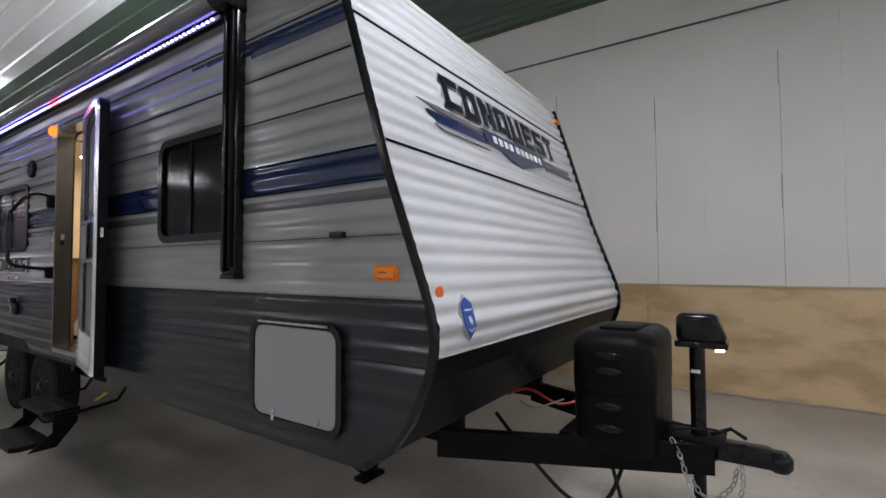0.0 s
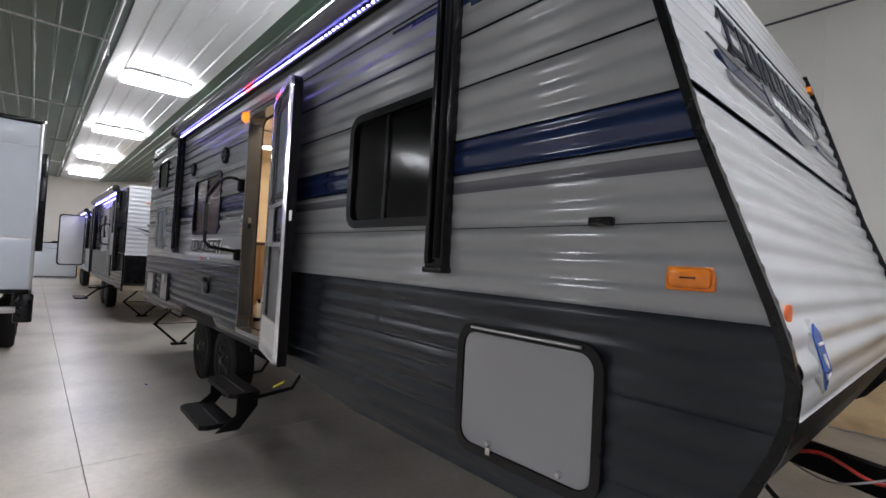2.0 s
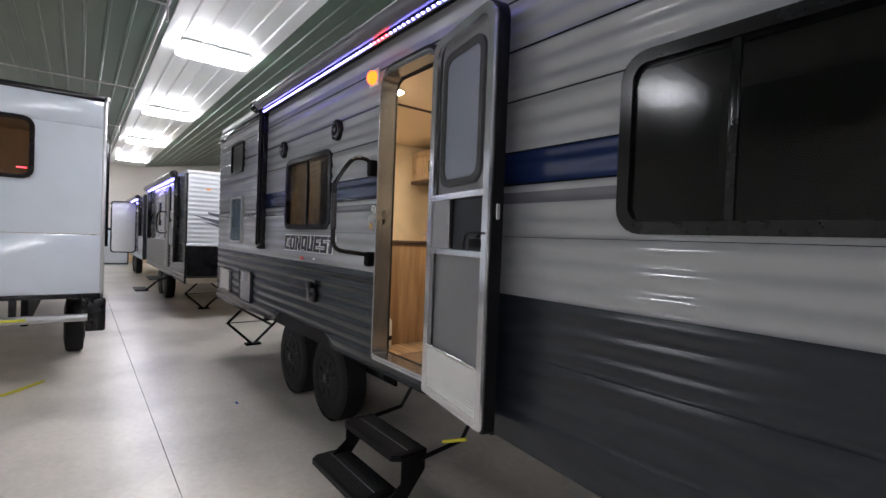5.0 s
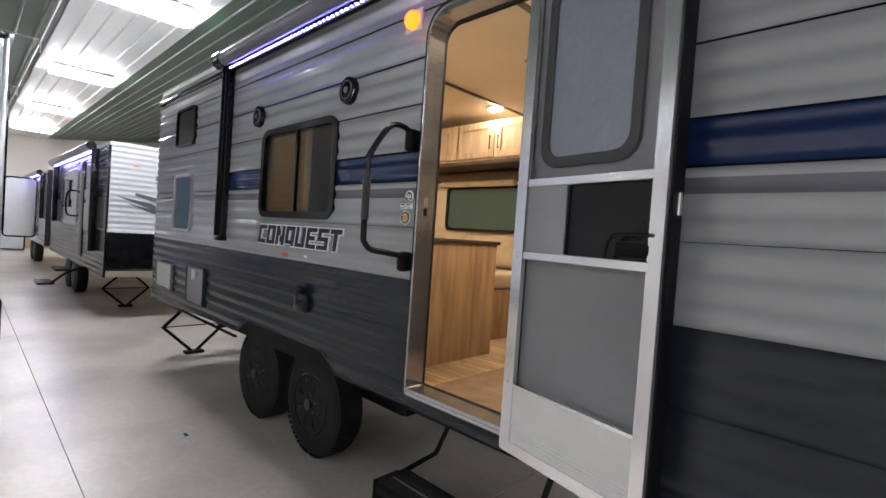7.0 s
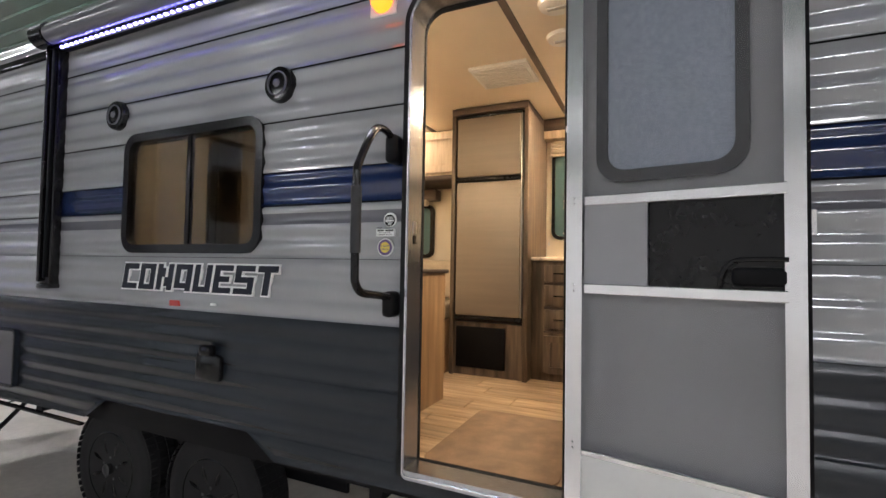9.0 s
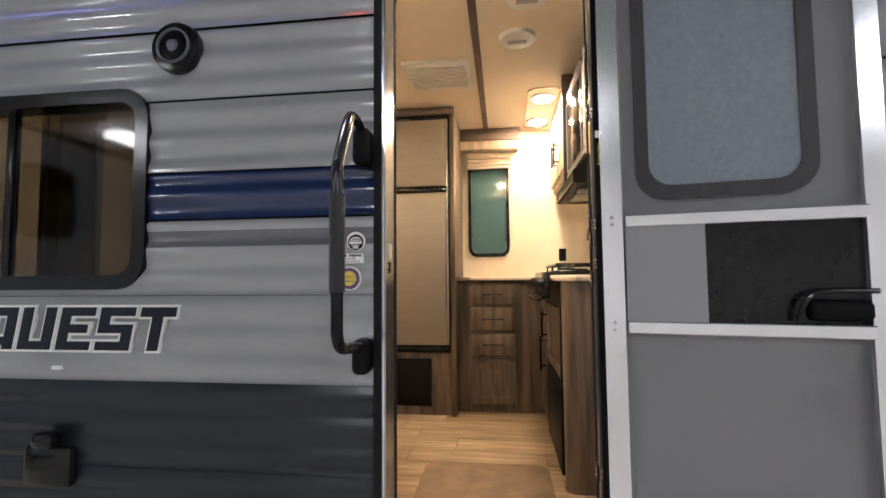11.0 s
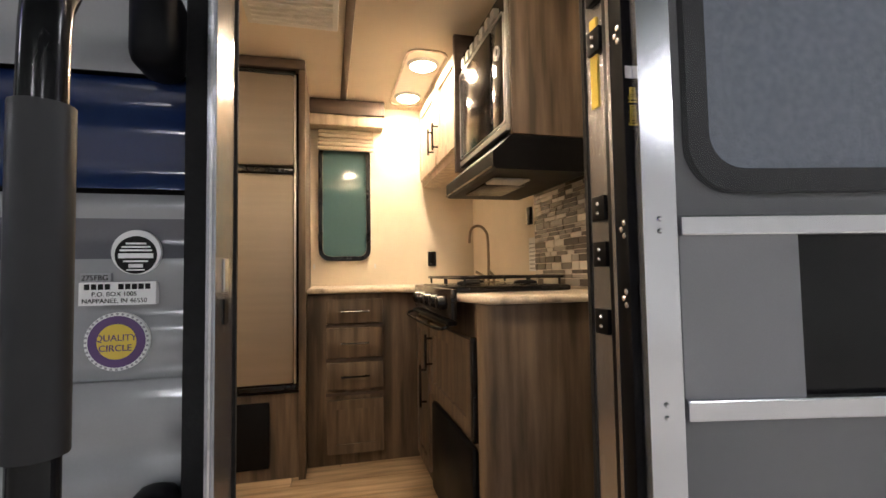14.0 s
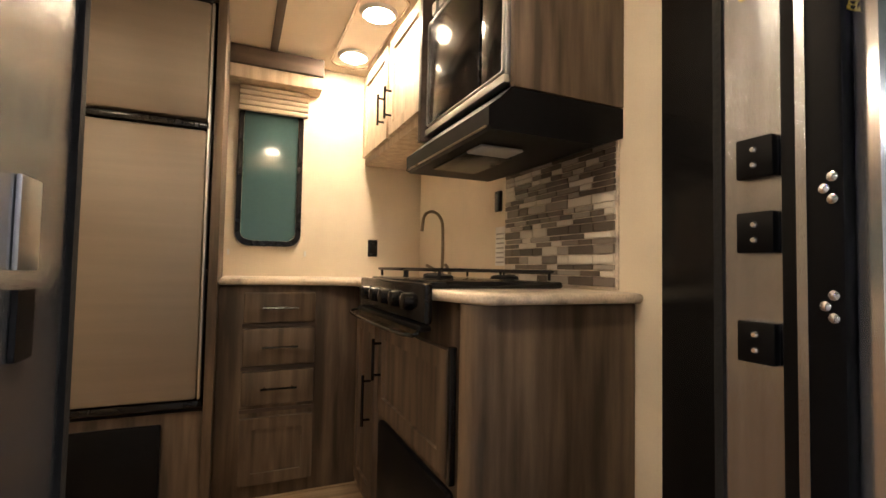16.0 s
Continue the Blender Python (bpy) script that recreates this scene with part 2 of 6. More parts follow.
def add_ring(bm, outer, inner, axis, d0, d1):
    n = len(outer)
    rows = [[bm.verts.new(lift(p, axis, d)) for p in loop] for loop, d in ((outer, d0), (outer, d1), (inner, d1), (inner, d0))]
    for k in range(4):
        a, b = rows[k], rows[(k + 1) % 4]
        for i in range(n):
            j = (i + 1) % n
            bm.faces.new((a[i], b[i], b[j], a[j]))
    return bm


def add_tube(bm, pts, r, n=10, closed=False):
    pts = [Vector(p) for p in pts]
    rings, ref = [], None
    for i, p in enumerate(pts):
        a = pts[max(0, i - 1)] if not closed else pts[i - 1]
        b = pts[min(len(pts) - 1, i + 1)] if not closed else pts[(i + 1) % len(pts)]
        t = (b - a).normalized()
        if ref is None:
            ref = t.orthogonal().normalized()
        ref = (ref - t * ref.dot(t)).normalized()
        s = t.cross(ref)
        rings.append([bm.verts.new(p + (ref * math.cos(2 * math.pi * k / n) + s * math.sin(2 * math.pi * k / n)) * r) for k in range(n)])
    for a, b in zip(rings, rings[1:] + (rings[:1] if closed else [])):
        for k in range(n):
            bm.faces.new((a[k], a[(k + 1) % n], b[(k + 1) % n], b[k]))
    if not closed:
        bm.faces.new(rings[0][::-1])
        bm.faces.new(rings[-1])
    return bm


def add_lathe(bm, centre, axis, prof, n=28):
    """prof: (along, radius) pairs round an axis through centre."""
    c = Vector(centre)
    ax = {"x": Vector((1, 0, 0)), "y": Vector((0, 1, 0)), "z": Vector((0, 0, 1))}[axis]
    u = ax.orthogonal().normalized()
    v = ax.cross(u)
    rings = []
    for along, r in prof:
        rings.append([bm.verts.new(c + ax * along + (u * math.cos(2 * math.pi * k / n) + v * math.sin(2 * math.pi * k / n)) * max(r, 1e-4)) for k in range(n)])
    for a, b in zip(rings, rings[1:]):
        for k in range(n):
            bm.faces.new((a[k], a[(k + 1) % n], b[(k + 1) % n], b[k]))
    bm.faces.new(rings[0][::-1])
    bm.faces.new(rings[-1])
    return bm


def smooth_path(pts, n=6):
    """Round the bends of a path with a Catmull-Rom sweep."""
    P = [Vector(p) for p in pts]
    out = []
    for i in range(len(P) - 1):
        p0, p1, p2, p3 = P[max(i - 1, 0)], P[i], P[i + 1], P[min(i + 2, len(P) - 1)]
        for k in range(n):
            t = k / n
            out.append(0.5 * ((2 * p1) + (p2 - p0) * t + (2 * p0 - 5 * p1 + 4 * p2 - p3) * t * t + (3 * p1 - p0 - 3 * p2 + p3) * t ** 3))
    out.append(P[-1])
    return out


def thing(name, loc, label, category="", group=""):
    e = new(name)
    e.location = loc
    e.empty_display_size = 0.1
    return tagged(e, label, category, group)


def part(name, bm, material, parent=None, label="", smooth=False, kind=""):
    me = bpy.data.meshes.new(name)
    bmesh.ops.recalc_face_normals(bm, faces=bm.faces[:])
    bm.to_mesh(me)
    bm.free()
    for m in (material if isinstance(material, (list, tuple)) else [material]):
        me.materials.append(m)
    if smooth:
        me.shade_smooth()
        me.set_sharp_from_angle(angle=radians(40))
    ob = new(name, me)
    if parent is not None:
        ob.parent = parent
        if parent.type == "EMPTY":
            ob.matrix_parent_inverse = Matrix.Translation(-parent.location)
    return tagged(ob, label, kind=kind)


def box(name, parent, material, x0, x1, y0, y1, z0, z1, bev=0.0, label="", kind="", seg=2):
    return part(name, add_box(bmesh.new(), x0, x1, y0, y1, z0, z1, bev, seg), material, parent, label, bev > 0, kind)


def plate(name, parent, material, pts, axis, d0, d1, label="", kind=""):
    return part(name, add_plate(bmesh.new(), pts, axis, d0, d1), material, parent, label, False, kind)


def tube(name, parent, material, pts, r, label="", n=10):
    return part(name, add_tube(bmesh.new(), pts, r, n), material, parent, label, True)


def words(name, parent, material, text, size, m, label=""):
    cu = bpy.data.curves.new(name, "FONT")
    cu.body, cu.size, cu.extrude = text, size, 0.0005
    tmp = new(name + "_src", cu)
    bpy.context.view_layer.update()
    me = bpy.data.meshes.new_from_object(tmp.evaluated_get(bpy.context.evaluated_depsgraph_get()))
    bpy.data.objects.remove(tmp)
    me.transform(m)
    me.materials.clear()
    me.materials.append(material)
    ob = new(name, me)
    if parent is not None:
        ob.parent = parent
        if parent.type == "EMPTY":
            ob.matrix_parent_inverse = Matrix.Translation(-parent.location)
    return tagged(ob, label)


# ---- the hall ----
CEIL, WALL_N, WALL_E, WALL_S, WALL_W = 4.3, 6.73, 17.0, -9.0, -27.5
EAVE, FOLD = 4.88, 2.81     # the ceiling rises from the fold line to the north wall


def structure(name, material, x0, x1, y0, y1, z0, z1, label=""):
    return box(name, None, material, x0, x1, y0, y1, z0, z1, label=label, kind="structure")


floor = new("floor")
tagged(floor, "grey polished concrete hall floor with sawn joints", kind="structure")
XS, YS_ = [WALL_W, -22.5, -16.7, -10.9, -5.1, 0.7, WALL_E], [WALL_S, -5.0, 1.04, WALL_N + 0.2]
for i in range(len(XS) - 1):
    for j in range(len(YS_) - 1):
        bm = add_box(bmesh.new(), XS[i] + 0.002, XS[i + 1] - 0.002, YS_[j] + 0.002, YS_[j + 1] - 0.002, -0.15, 0.0, 0.002)
        part("floor_slab", bm, M_CONC, floor)
box("joint_filler", floor, M_RUBBER, WALL_W, WALL_E, WALL_S, WALL_N + 0.2, -0.2, -0.006)

structure("wall_east", M_WALLW, WALL_E, WALL_E + 0.2, WALL_S - 0.2, WALL_N + 0.2, 0, EAVE, "white hall end wall")
structure("wall_south", M_WALLW, WALL_W, WALL_E, WALL_S - 0.2, WALL_S, 0, CEIL, "white hall side wall")
structure("wall_west", M_WALLB, WALL_W - 0.2, WALL_W, WALL_S - 0.2, WALL_N + 0.2, 0, EAVE, "beige painted hall end wall")
wall_n = new("wall_north")
tagged(wall_n, "white board hall wall above a plywood wainscot", kind="structure")
box("wall_core", wall_n, M_WALLW, WALL_W, WALL_E, WALL_N + 0.03, WALL_N + 0.2, 0, EAVE)
x = -28.232
while x < WALL_E:
    x, x1 = max(x, WALL_W), min(x + 1.232, WALL_E)
    box("white_board", wall_n, M_WALLW, x + 0.0015, x1 - 0.0015, WALL_N + 0.008, WALL_N + 0.03, 1.225, 4.27)
    box("white_board", wall_n, M_WALLW, x + 0.0015, x1 - 0.0015, WALL_N + 0.008, WALL_N + 0.03, 4.275, EAVE)
    x = x1
x = -28.864
while x < WALL_E:
    x, x1 = max(x, WALL_W), min(x + 2.464, WALL_E)
    box("plywood_sheet", wall_n, M_PLY, x + 0.002, x1 - 0.002, WALL_N, WALL_N + 0.03, 0.02, 1.20, label="pale knotty plywood sheet")
    x = x1
box("wainscot_cap", wall_n, mat("pine_trim", (0.55, 0.45, 0.30), 0.6, 0, 0.1, 4, 0.1, 60, stretch=(1, 8, 8)), WALL_W, WALL_E, WALL_N - 0.02, WALL_N + 0.03, 1.20, 1.225, 0.003)
tube("conduit", wall_n, M_SLATE, [(WALL_W + 0.1, WALL_N - 0.012, 4.27), (WALL_E, WALL_N - 0.012, 4.27)], 0.013, "thin grey electrical conduit")
# printed marks along some board joints
bm = bmesh.new()
for jx in (-2.868, -1.636, -0.404):
    for (za, zb) in ((3.35, 3.75), (2.0, 2.4)) if jx < -2 else ((3.1, 3.5), (1.85, 2.2)) if jx < -1 else ((3.4, 3.75), (2.05, 2.4)):
        z = za
        while z < zb:
            h = random.uniform(0.008, 0.022)
            add_box(bm, jx - 0.012, jx - 0.004, WALL_N + 0.004, WALL_N + 0.0075, z, z + h)
            z += h + 0.012
part("board_stamp", bm, M_SLATE, wall_n, "small grey stamped marks", kind="stuff")
for jx in (-2.868, -1.636, -0.404):
    box("board_joint", wall_n, M_SLATE, jx - 0.0015, jx + 0.0015, WALL_N + 0.0045, WALL_N + 0.0075, 1.23, 3.4)

# ceiling of ribbed metal, white lanes between green ones, every sheet running the length of the hall
LANES = [(WALL_S, -5.35, 0), (-5.35, -3.85, 1), (-3.85, -1.1, 0), (-1.1, 1.467, 0), (1.467, FOLD, 1), (FOLD, WALL_N + 0.2, 0)]


def ceil_z(y):
    return CEIL + max(0.0, y - FOLD) * (EAVE - CEIL) / (WALL_N - FOLD)


def ribbed(y0, y1):
    """One ribbed sheet between two lines, as a folded ribbon with thickness."""
    bm = bmesh.new()
    prof, y = [], y0
    while y < y1 - 1e-6:
        for dy, dz in ((0, 0), (0.185, 0), (0.2, -0.02), (0.225, -0.02), (0.24, 0)):
            if y + dy <= y1:
                prof.append((y + dy, ceil_z(y + dy) + dz))
        y += 0.24
    prof.append((y1, ceil_z(y1)))
    rows = [[bm.verts.new((xx, a, b)) for a, b in prof] for xx in (WALL_W, WALL_E)]
    top = [[bm.verts.new((xx, a, ceil_z(a) + 0.1)) for a in (prof[0][0], prof[-1][0])] for xx in (WALL_W, WALL_E)]
    for i in range(len(prof) - 1):
        bm.faces.new((rows[0][i], rows[1][i], rows[1][i + 1], rows[0][i + 1]))
    bm.faces.new((top[0][0], top[0][1], top[1][1], top[1][0]))
    return bm


for y0, y1, white in LANES:
    part("ceiling", ribbed(y0, y1), M_CEILW if white else M_GREEN, None, "ribbed %s metal ceiling sheets" % ("white" if white else "dark green"), kind="structure")
box("ceiling_trim", None, M_CEILW, WALL_W, WALL_E, 1.44, 1.495, CEIL - 0.05, CEIL - 0.025, label="white metal trim along a ceiling lane", kind="structure")
box("ceiling_backing", None, M_GREEN, WALL_W, WALL_E, WALL_S, WALL_N + 0.2, EAVE + 0.16, EAVE + 0.24, label="closed roof deck", kind="structure")


LAMP_Z = CEIL - 0.07


def hall_lamp(x, y):
    t = thing("ceiling_light", (x, y, LAMP_Z), "long white high-bay light fixture hanging at the hall ceiling, lit", "ceiling light", "hall ceiling lights")
    box("housing", t, M_WHITEP, x - 0.24, x + 0.24, y - 0.49, y + 0.49, LAMP_Z - 0.02, LAMP_Z + 0.03, 0.008)
    bm = bmesh.new()
    add_plate(bm, rrect(x - 0.26, x + 0.26, y - 0.51, y + 0.51, 0.12, 4), "z", LAMP_Z - 0.075, LAMP_Z - 0.0205)
    part("diffuser", bm, M_LAMP, t, "glowing white wrap-around diffuser", True)
    for dy in (-0.4, 0.4):
        tube("hanger", t, M_STEEL, [(x, y + dy, LAMP_Z + 0.03), (x, y + dy, CEIL - 0.001)], 0.006, "thin steel hanger", 6)
    return t


first = hall_lamp(-24.43, 2.13)
# the two easternmost of each row are unseen, added to light cap and north wall
for i in range(1, 9):
    copy_thing(first, Matrix.Translation((-24.43 + 4.66 * i, 2.13, LAMP_Z)))
for i in range(9):
    copy_thing(first, Matrix.Translation((-25.33 + 4.66 * i, -4.6, LAMP_Z)))

pipe = thing("sprinkler_pipe", (-10, 1.33, CEIL - 0.1), "thin sprinkler pipe with drop heads under the hall ceiling", "pipe")
tube("main_run", pipe, M_STEEL, [(WALL_W + 0.2, 1.33, CEIL - 0.1), (WALL_E - 0.2, 1.33, CEIL - 0.1)], 0.018)
for i in range(6):
    xx = -22.0 + i * 4.3
    tube("drop_head", pipe, M_STEEL, [(xx, 1.33, CEIL + 0.0), (xx, 1.33, CEIL - 0.3)], 0.012)
    tube("cross_run", pipe, M_STEEL, [(xx, 1.33, CEIL - 0.1), (xx, -3.5, CEIL - 0.1)], 0.014)

# ---- the long travel trailer ----
SY, FY, REAR = 1.93, 4.41, -8.95        # near side, far side, rear end
DOOR = (-4.998, -4.425, 0.83, 2.50)     # outer edge of the door frame
FLOOR_Z, CAB_CEIL = 0.82, 2.61
PITCH = 0.0775
trailer = thing("travel_trailer", (-5.2, 3.16, 0), "long ribbed grey travel trailer with a navy stripe, parked indoors", "travel trailer")


def front_x(z):
    """The slanted front edge of the side."""
    pts = [(0.69, -1.89), (0.78, -1.755), (0.90, -1.665), (1.05, -1.597), (1.12, -1.575), (1.22, -1.567), (1.33, -1.60), (1.79, -1.775), (2.44, -1.975), (2.76, -2.08)]
    return float(np.interp(z, [p[0] for p in pts], [p[1] for p in pts]))


def bottom_z(x):
    if -6.80 < x < -5.56:
        return 0.76 + 0.10 * min(1.0, min(x + 6.80, -5.56 - x) / 0.16)
    return float(np.interp(x, [REAR, -7.2, -5.0, -4.4, -3.3, -1.5], [0.69, 0.75, 0.77, 0.765, 0.69, 0.685]))


def ridge(z, z0):
    """Depth of the pressed ribs at height z in a sheet that starts at z0."""
    p = ((z - z0) / PITCH) % 1.0
    return 0.0098 * (0.5 - 0.5 * math.cos(2 * math.pi * p ** 1.15)) ** 0.75


HOLES = [(-3.425, -2.735, 1.61, 2.11), (-6.52, -5.69, 1.61, 2.11), (DOOR[0] + 0.02, DOOR[1] - 0.006, DOOR[2] + 0.02, DOOR[3] - 0.02)]
SEAMS = [0.86, 1.093, 1.325, 1.558, 1.765, 1.90, 2.105, 2.31, 2.515, 2.75]
SIDE_MATS = [M_GREY, M_DARK, M_BLUE, M_SLATE, M_WHITE]


def band(z, x):
    if z < 1.325:
        return 1
    if 1.69 < z < 1.735:
        return 3
    if 1.768 < z < 1.90 and (x > -7.2):
        return 2
    if x > -2.62 and 2.40 + 0.02 < z < 2.50:
        return 2
    if -3.15 < x <= -2.62 and 2.50 - (x + 3.15) * 0.15 < z < 2.50:
        return 2
    return 0


def siding_sheet(z0, z1, low=False):
    bm = bmesh.new()
    xs = {REAR, -7.2, -3.15, -2.62, -2.2, -1.0}
    for a, b, c, d in HOLES:
        if c < z1 and d > z0:
            xs |= {a, b}
    for c in (-6.8, -6.64, -5.72, -5.56, -5.0, -3.3):
        xs.add(c)
    xs |= {-3.0, -2.8, -8.3, -7.8, -6.9, -4.0}
    xs = sorted(xs)
    n = max(4, round((z1 - z0) / PITCH * 8))
    zs = {z0 + (z1 - z0) * i / n for i in range(n + 1)}
    for e in [v for h in HOLES for v in h[2:]] + [1.69, 1.735, 1.768, 2.42, 2.50]:
        if z0 < e < z1:
            zs = {v for v in zs if abs(v - e) > 0.004} | {e}
    zs = sorted(zs)
    grid = {}

    def vert(i, j):
        z, xx = zs[j], xs[i]
        last = i == len(xs) - 1
        if low:
            zb = bottom_z(min(xx, front_x(0.75)))
            z = zb + (z1 - zb) * (z - z0) / (z1 - z0)
        if last:
            xx = front_x(z) - 0.005
        xx = min(xx, front_x(z) - 0.005)
        off = ridge(z, SEAMS[0])
        if j == 0 and not low:
            off = 0.0098
        if j == len(zs) - 1:
            off = 0.0
        return (xx, SY - off, z)

    for j in range(len(zs)):
        for i in range(len(xs)):
            grid[i, j] = bm.verts.new(vert(i, j))
    for j in range(len(zs) - 1):
        for i in range(len(xs) - 1):
            cx, cz = (xs[i] + xs[i + 1]) / 2, (zs[j] + zs[j + 1]) / 2
            if any(a < cx < b and c < cz < d for a, b, c, d in HOLES):
                continue
            if grid[i + 1, j].co.x - grid[i, j].co.x < 1e-4:
                continue
            f = bm.faces.new((grid[i, j], grid[i + 1, j], grid[i + 1, j + 1], grid[i, j + 1]))
            f.material_index = 1 if low else band(cz, cx)
            f.smooth = True
    bmesh.ops.delete(bm, geom=[v for v in bm.verts if not v.link_faces], context="VERTS")
    bm.verts.index_update()
    return bm


def sheet_part(bm, name="siding_sheet", label=""):
    """One object for each piece of the sheet between the openings."""
    left = set(bm.verts)
    groups = []
    while left:
        stack, seen = [left.pop()], set()
        while stack:
            v = stack.pop()
            seen.add(v)
            for e in v.link_edges:
                o = e.other_vert(v)
                if o in left:
                    left.discard(o)
                    stack.append(o)
        groups.append({v.index for v in seen})
    if len(groups) > 1:
        for g in groups:
            one = bm.copy()
            bmesh.ops.delete(one, geom=[v for v in one.verts if v.index not in g], context="VERTS")
            one_sheet(one, name, label)
        bm.free()
    else:
        one_sheet(bm, name, label)


def one_sheet(bm, name, label):
    me = bpy.data.meshes.new(name)
    bm.to_mesh(me)
    bm.free()
    for m in SIDE_MATS:
        me.materials.append(m)
    ob = new(name, me)
    ob.parent = side_wall
    return tagged(ob, label)


# side wall core behind the sheets, with its openings
side_wall = None
core = bmesh.new()
cols = [REAR + 0.005, HOLES[1][0], HOLES[1][1], HOLES[2][0], HOLES[2][1], HOLES[0][0], HOLES[0][1], -2.10]
for i in range(len(cols) - 1):
    a, b = cols[i], cols[i + 1]
    hole = {0: None, 1: HOLES[1], 2: None, 3: HOLES[2], 4: None, 5: HOLES[0], 6: None}[i]
    top = 2.72
    if hole is None:
        add_box(core, a, b, SY + 0.004, SY + 0.055, 0.87, top)
    else:
        add_box(core, a, b, SY + 0.004, SY + 0.055, hole[3], top)
        if hole[2] > 0.9:
            add_box(core, a, b, SY + 0.004, SY + 0.055, 0.87, hole[2])
        else:
            add_box(core, a, b, SY + 0.004, SY + 0.055, 0.78, hole[2])
add_plate(core, [(-2.10, 0.87), (-1.80, 0.87), (-1.66, 1.0), (-1.60, 1.2), (-1.63, 1.33), (-2.10, 2.68)], "y", SY + 0.004, SY + 0.055)
bmesh.ops.recalc_face_normals(core, faces=core.faces[:])
for f in core.faces:
    if f.normal.y < -0.5 or f.normal.z < -0.5:
        f.material_index = 1
side_wall = part("side_wall", core, M_CABIN, trailer, "ribbed grey side wall with a navy stripe")
side_wall.data.materials.append(M_SATIN)
sheet_part(siding_sheet(0.69, 0.86, True), label="charcoal ribbed siding sheet")
for z0, z1 in zip(SEAMS, SEAMS[1:]):
    sheet_part(siding_sheet(z0, z1 - 0.0015), label="charcoal ribbed siding sheet" if z1 < 1.33 else "")

far_wall = box("far_side_wall", trailer, M_CABIN, REAR + 0.06, -2.1, 3.97, FY, 0.78, 2.70)
rear_wall = box("rear_wall", trailer, M_GREY, REAR, REAR + 0.05, SY + 0.01, FY, 0.72, 2.63, 0.01)
box("roof", trailer, M_WHITEP, REAR - 0.02, -2.1, SY + 0.01, FY, 2.722, 2.80, 0.01, "white rubber roof")
box("underbelly", trailer, M_SATIN, REAR + 0.05, -1.95, SY + 0.06, FY - 0.02, 0.72, 0.775)
box("roof_edge_trim", trailer, M_BLACK, REAR - 0.01, -7.28, SY - 0.018, SY + 0.01, 2.655, 2.70, 0.004, "dark roof edge trim")
box("roof_gutter", trailer, M_BLACK, REAR - 0.07, -8.80, SY - 0.03, SY + 0.02, 2.64, 2.655, 0.003)

# front cap: ribbed white sheets on a slant
cap = plate("front_cap", trailer, M_SATIN, [(-2.09, 2.70), (-1.99, 2.40), (-1.80, 1.79), (-1.63, 1.33), (-1.60, 1.2), (-1.62, 1.13), (-1.75, 1.13), (-2.2, 2.70)], "y", SY + 0.057, FY - 0.005, "ribbed white slanted front cap")
cseams = [1.125, 1.92, 2.46, 2.755]
for z0, z1 in zip(cseams, cseams[1:]):
    n = max(4, round((z1 - z0) / 0.072 * 8))
    bm = bmesh.new()
    rows = []
    for j in range(n + 1):
        z = z0 + (z1 - 0.004 - z0) * j / n
        ph = ((z - z0) / 0.072) % 1.0
        off = 0.010 * (0.5 - 0.5 * math.cos(2 * math.pi * ph)) ** 0.8 if 0 < j < n else (0.011 if j == 0 else 0.0)
        rows.append([bm.verts.new((front_x(z) + off, yy, z + off * 0.3)) for yy in (SY + 0.012, 2.7, 3.6, FY - 0.012)])
    for a, b in zip(rows, rows[1:]):
        for i in range(3):
            f = bm.faces.new((a[i], a[i + 1], b[i + 1], b[i]))
            f.smooth = True
    me = bpy.data.meshes.new("cap_sheet")
    bm.to_mesh(me)
    bm.free()
    me.materials.append(M_WHITE)
    ob = new("cap_sheet", me)
    ob.parent = cap
# sloping black underside of the nose
plate("nose_underside", trailer, M_SATIN, [(-1.572, 1.12), (-1.60, 1.04), (-1.755, 0.78), (-1.90, 0.69), (-1.98, 0.69), (-1.84, 0.80), (-1.66, 1.12)], "y", SY + 0.02, FY - 0.02, "black nose underside")
edge = [(front_x(z) + 0.002, z) for z in (2.755, 2.6, 2.4, 2.1, 1.79, 1.5, 1.36, 1.28, 1.2, 1.12, 1.05, 0.98, 0.90, 0.84, 0.78, 0.73, 0.69)]
for nm, yy in (("corner_moulding", SY - 0.004), ("corner_moulding", FY + 0.004)):
    bm = bmesh.new()
    w0, w1 = (0.007, 0.018) if yy < 3 else (0.026, 0.024)
    outer = [(a + w0, b) for a, b in edge] + [(a - w1, b + 0.004) for a, b in edge[::-1]]
    add_plate(bm, outer, "y", yy - 0.012, yy + 0.014)
    part(nm, bm, M_BLACK, trailer, "black rubber corner moulding")
box("roof_front_moulding", trailer, M_WHITEP, -2.14, -2.07, SY, FY, 2.74, 2.775, 0.01)
box("bottom_rail", trailer, M_BLACK, REAR, -6.85, SY - 0.006, SY + 0.02, 0.70, 0.712, 0.002)

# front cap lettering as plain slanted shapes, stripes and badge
def on_cap(y, s, d=0.006):
    """A place on the cap, s metres up the slant from z 1.33."""
    z = 1.33 + s * 0.957
    return Vector((front_x(z) + 0.010 + d, y, z))


def cap_poly(bm, pts, d=0.006, t=0.002):
    LAYER[0] = (LAYER[0] + 1) % 7
    t += LAYER[0] * 0.00012
    a = [bm.verts.new(on_cap(p[0], p[1], d + t)) for p in pts]
    b = [bm.verts.new(on_cap(p[0], p[1], d - 0.012)) for p in pts]
    bm.faces.new(a)
    bm.faces.new(b[::-1])
    for i in range(len(pts)):
        j = (i + 1) % len(pts)
        bm.faces.new((a[i], b[i], b[j], a[j]))


LAYER = [0]     # keeps overlapping marks a hair apart


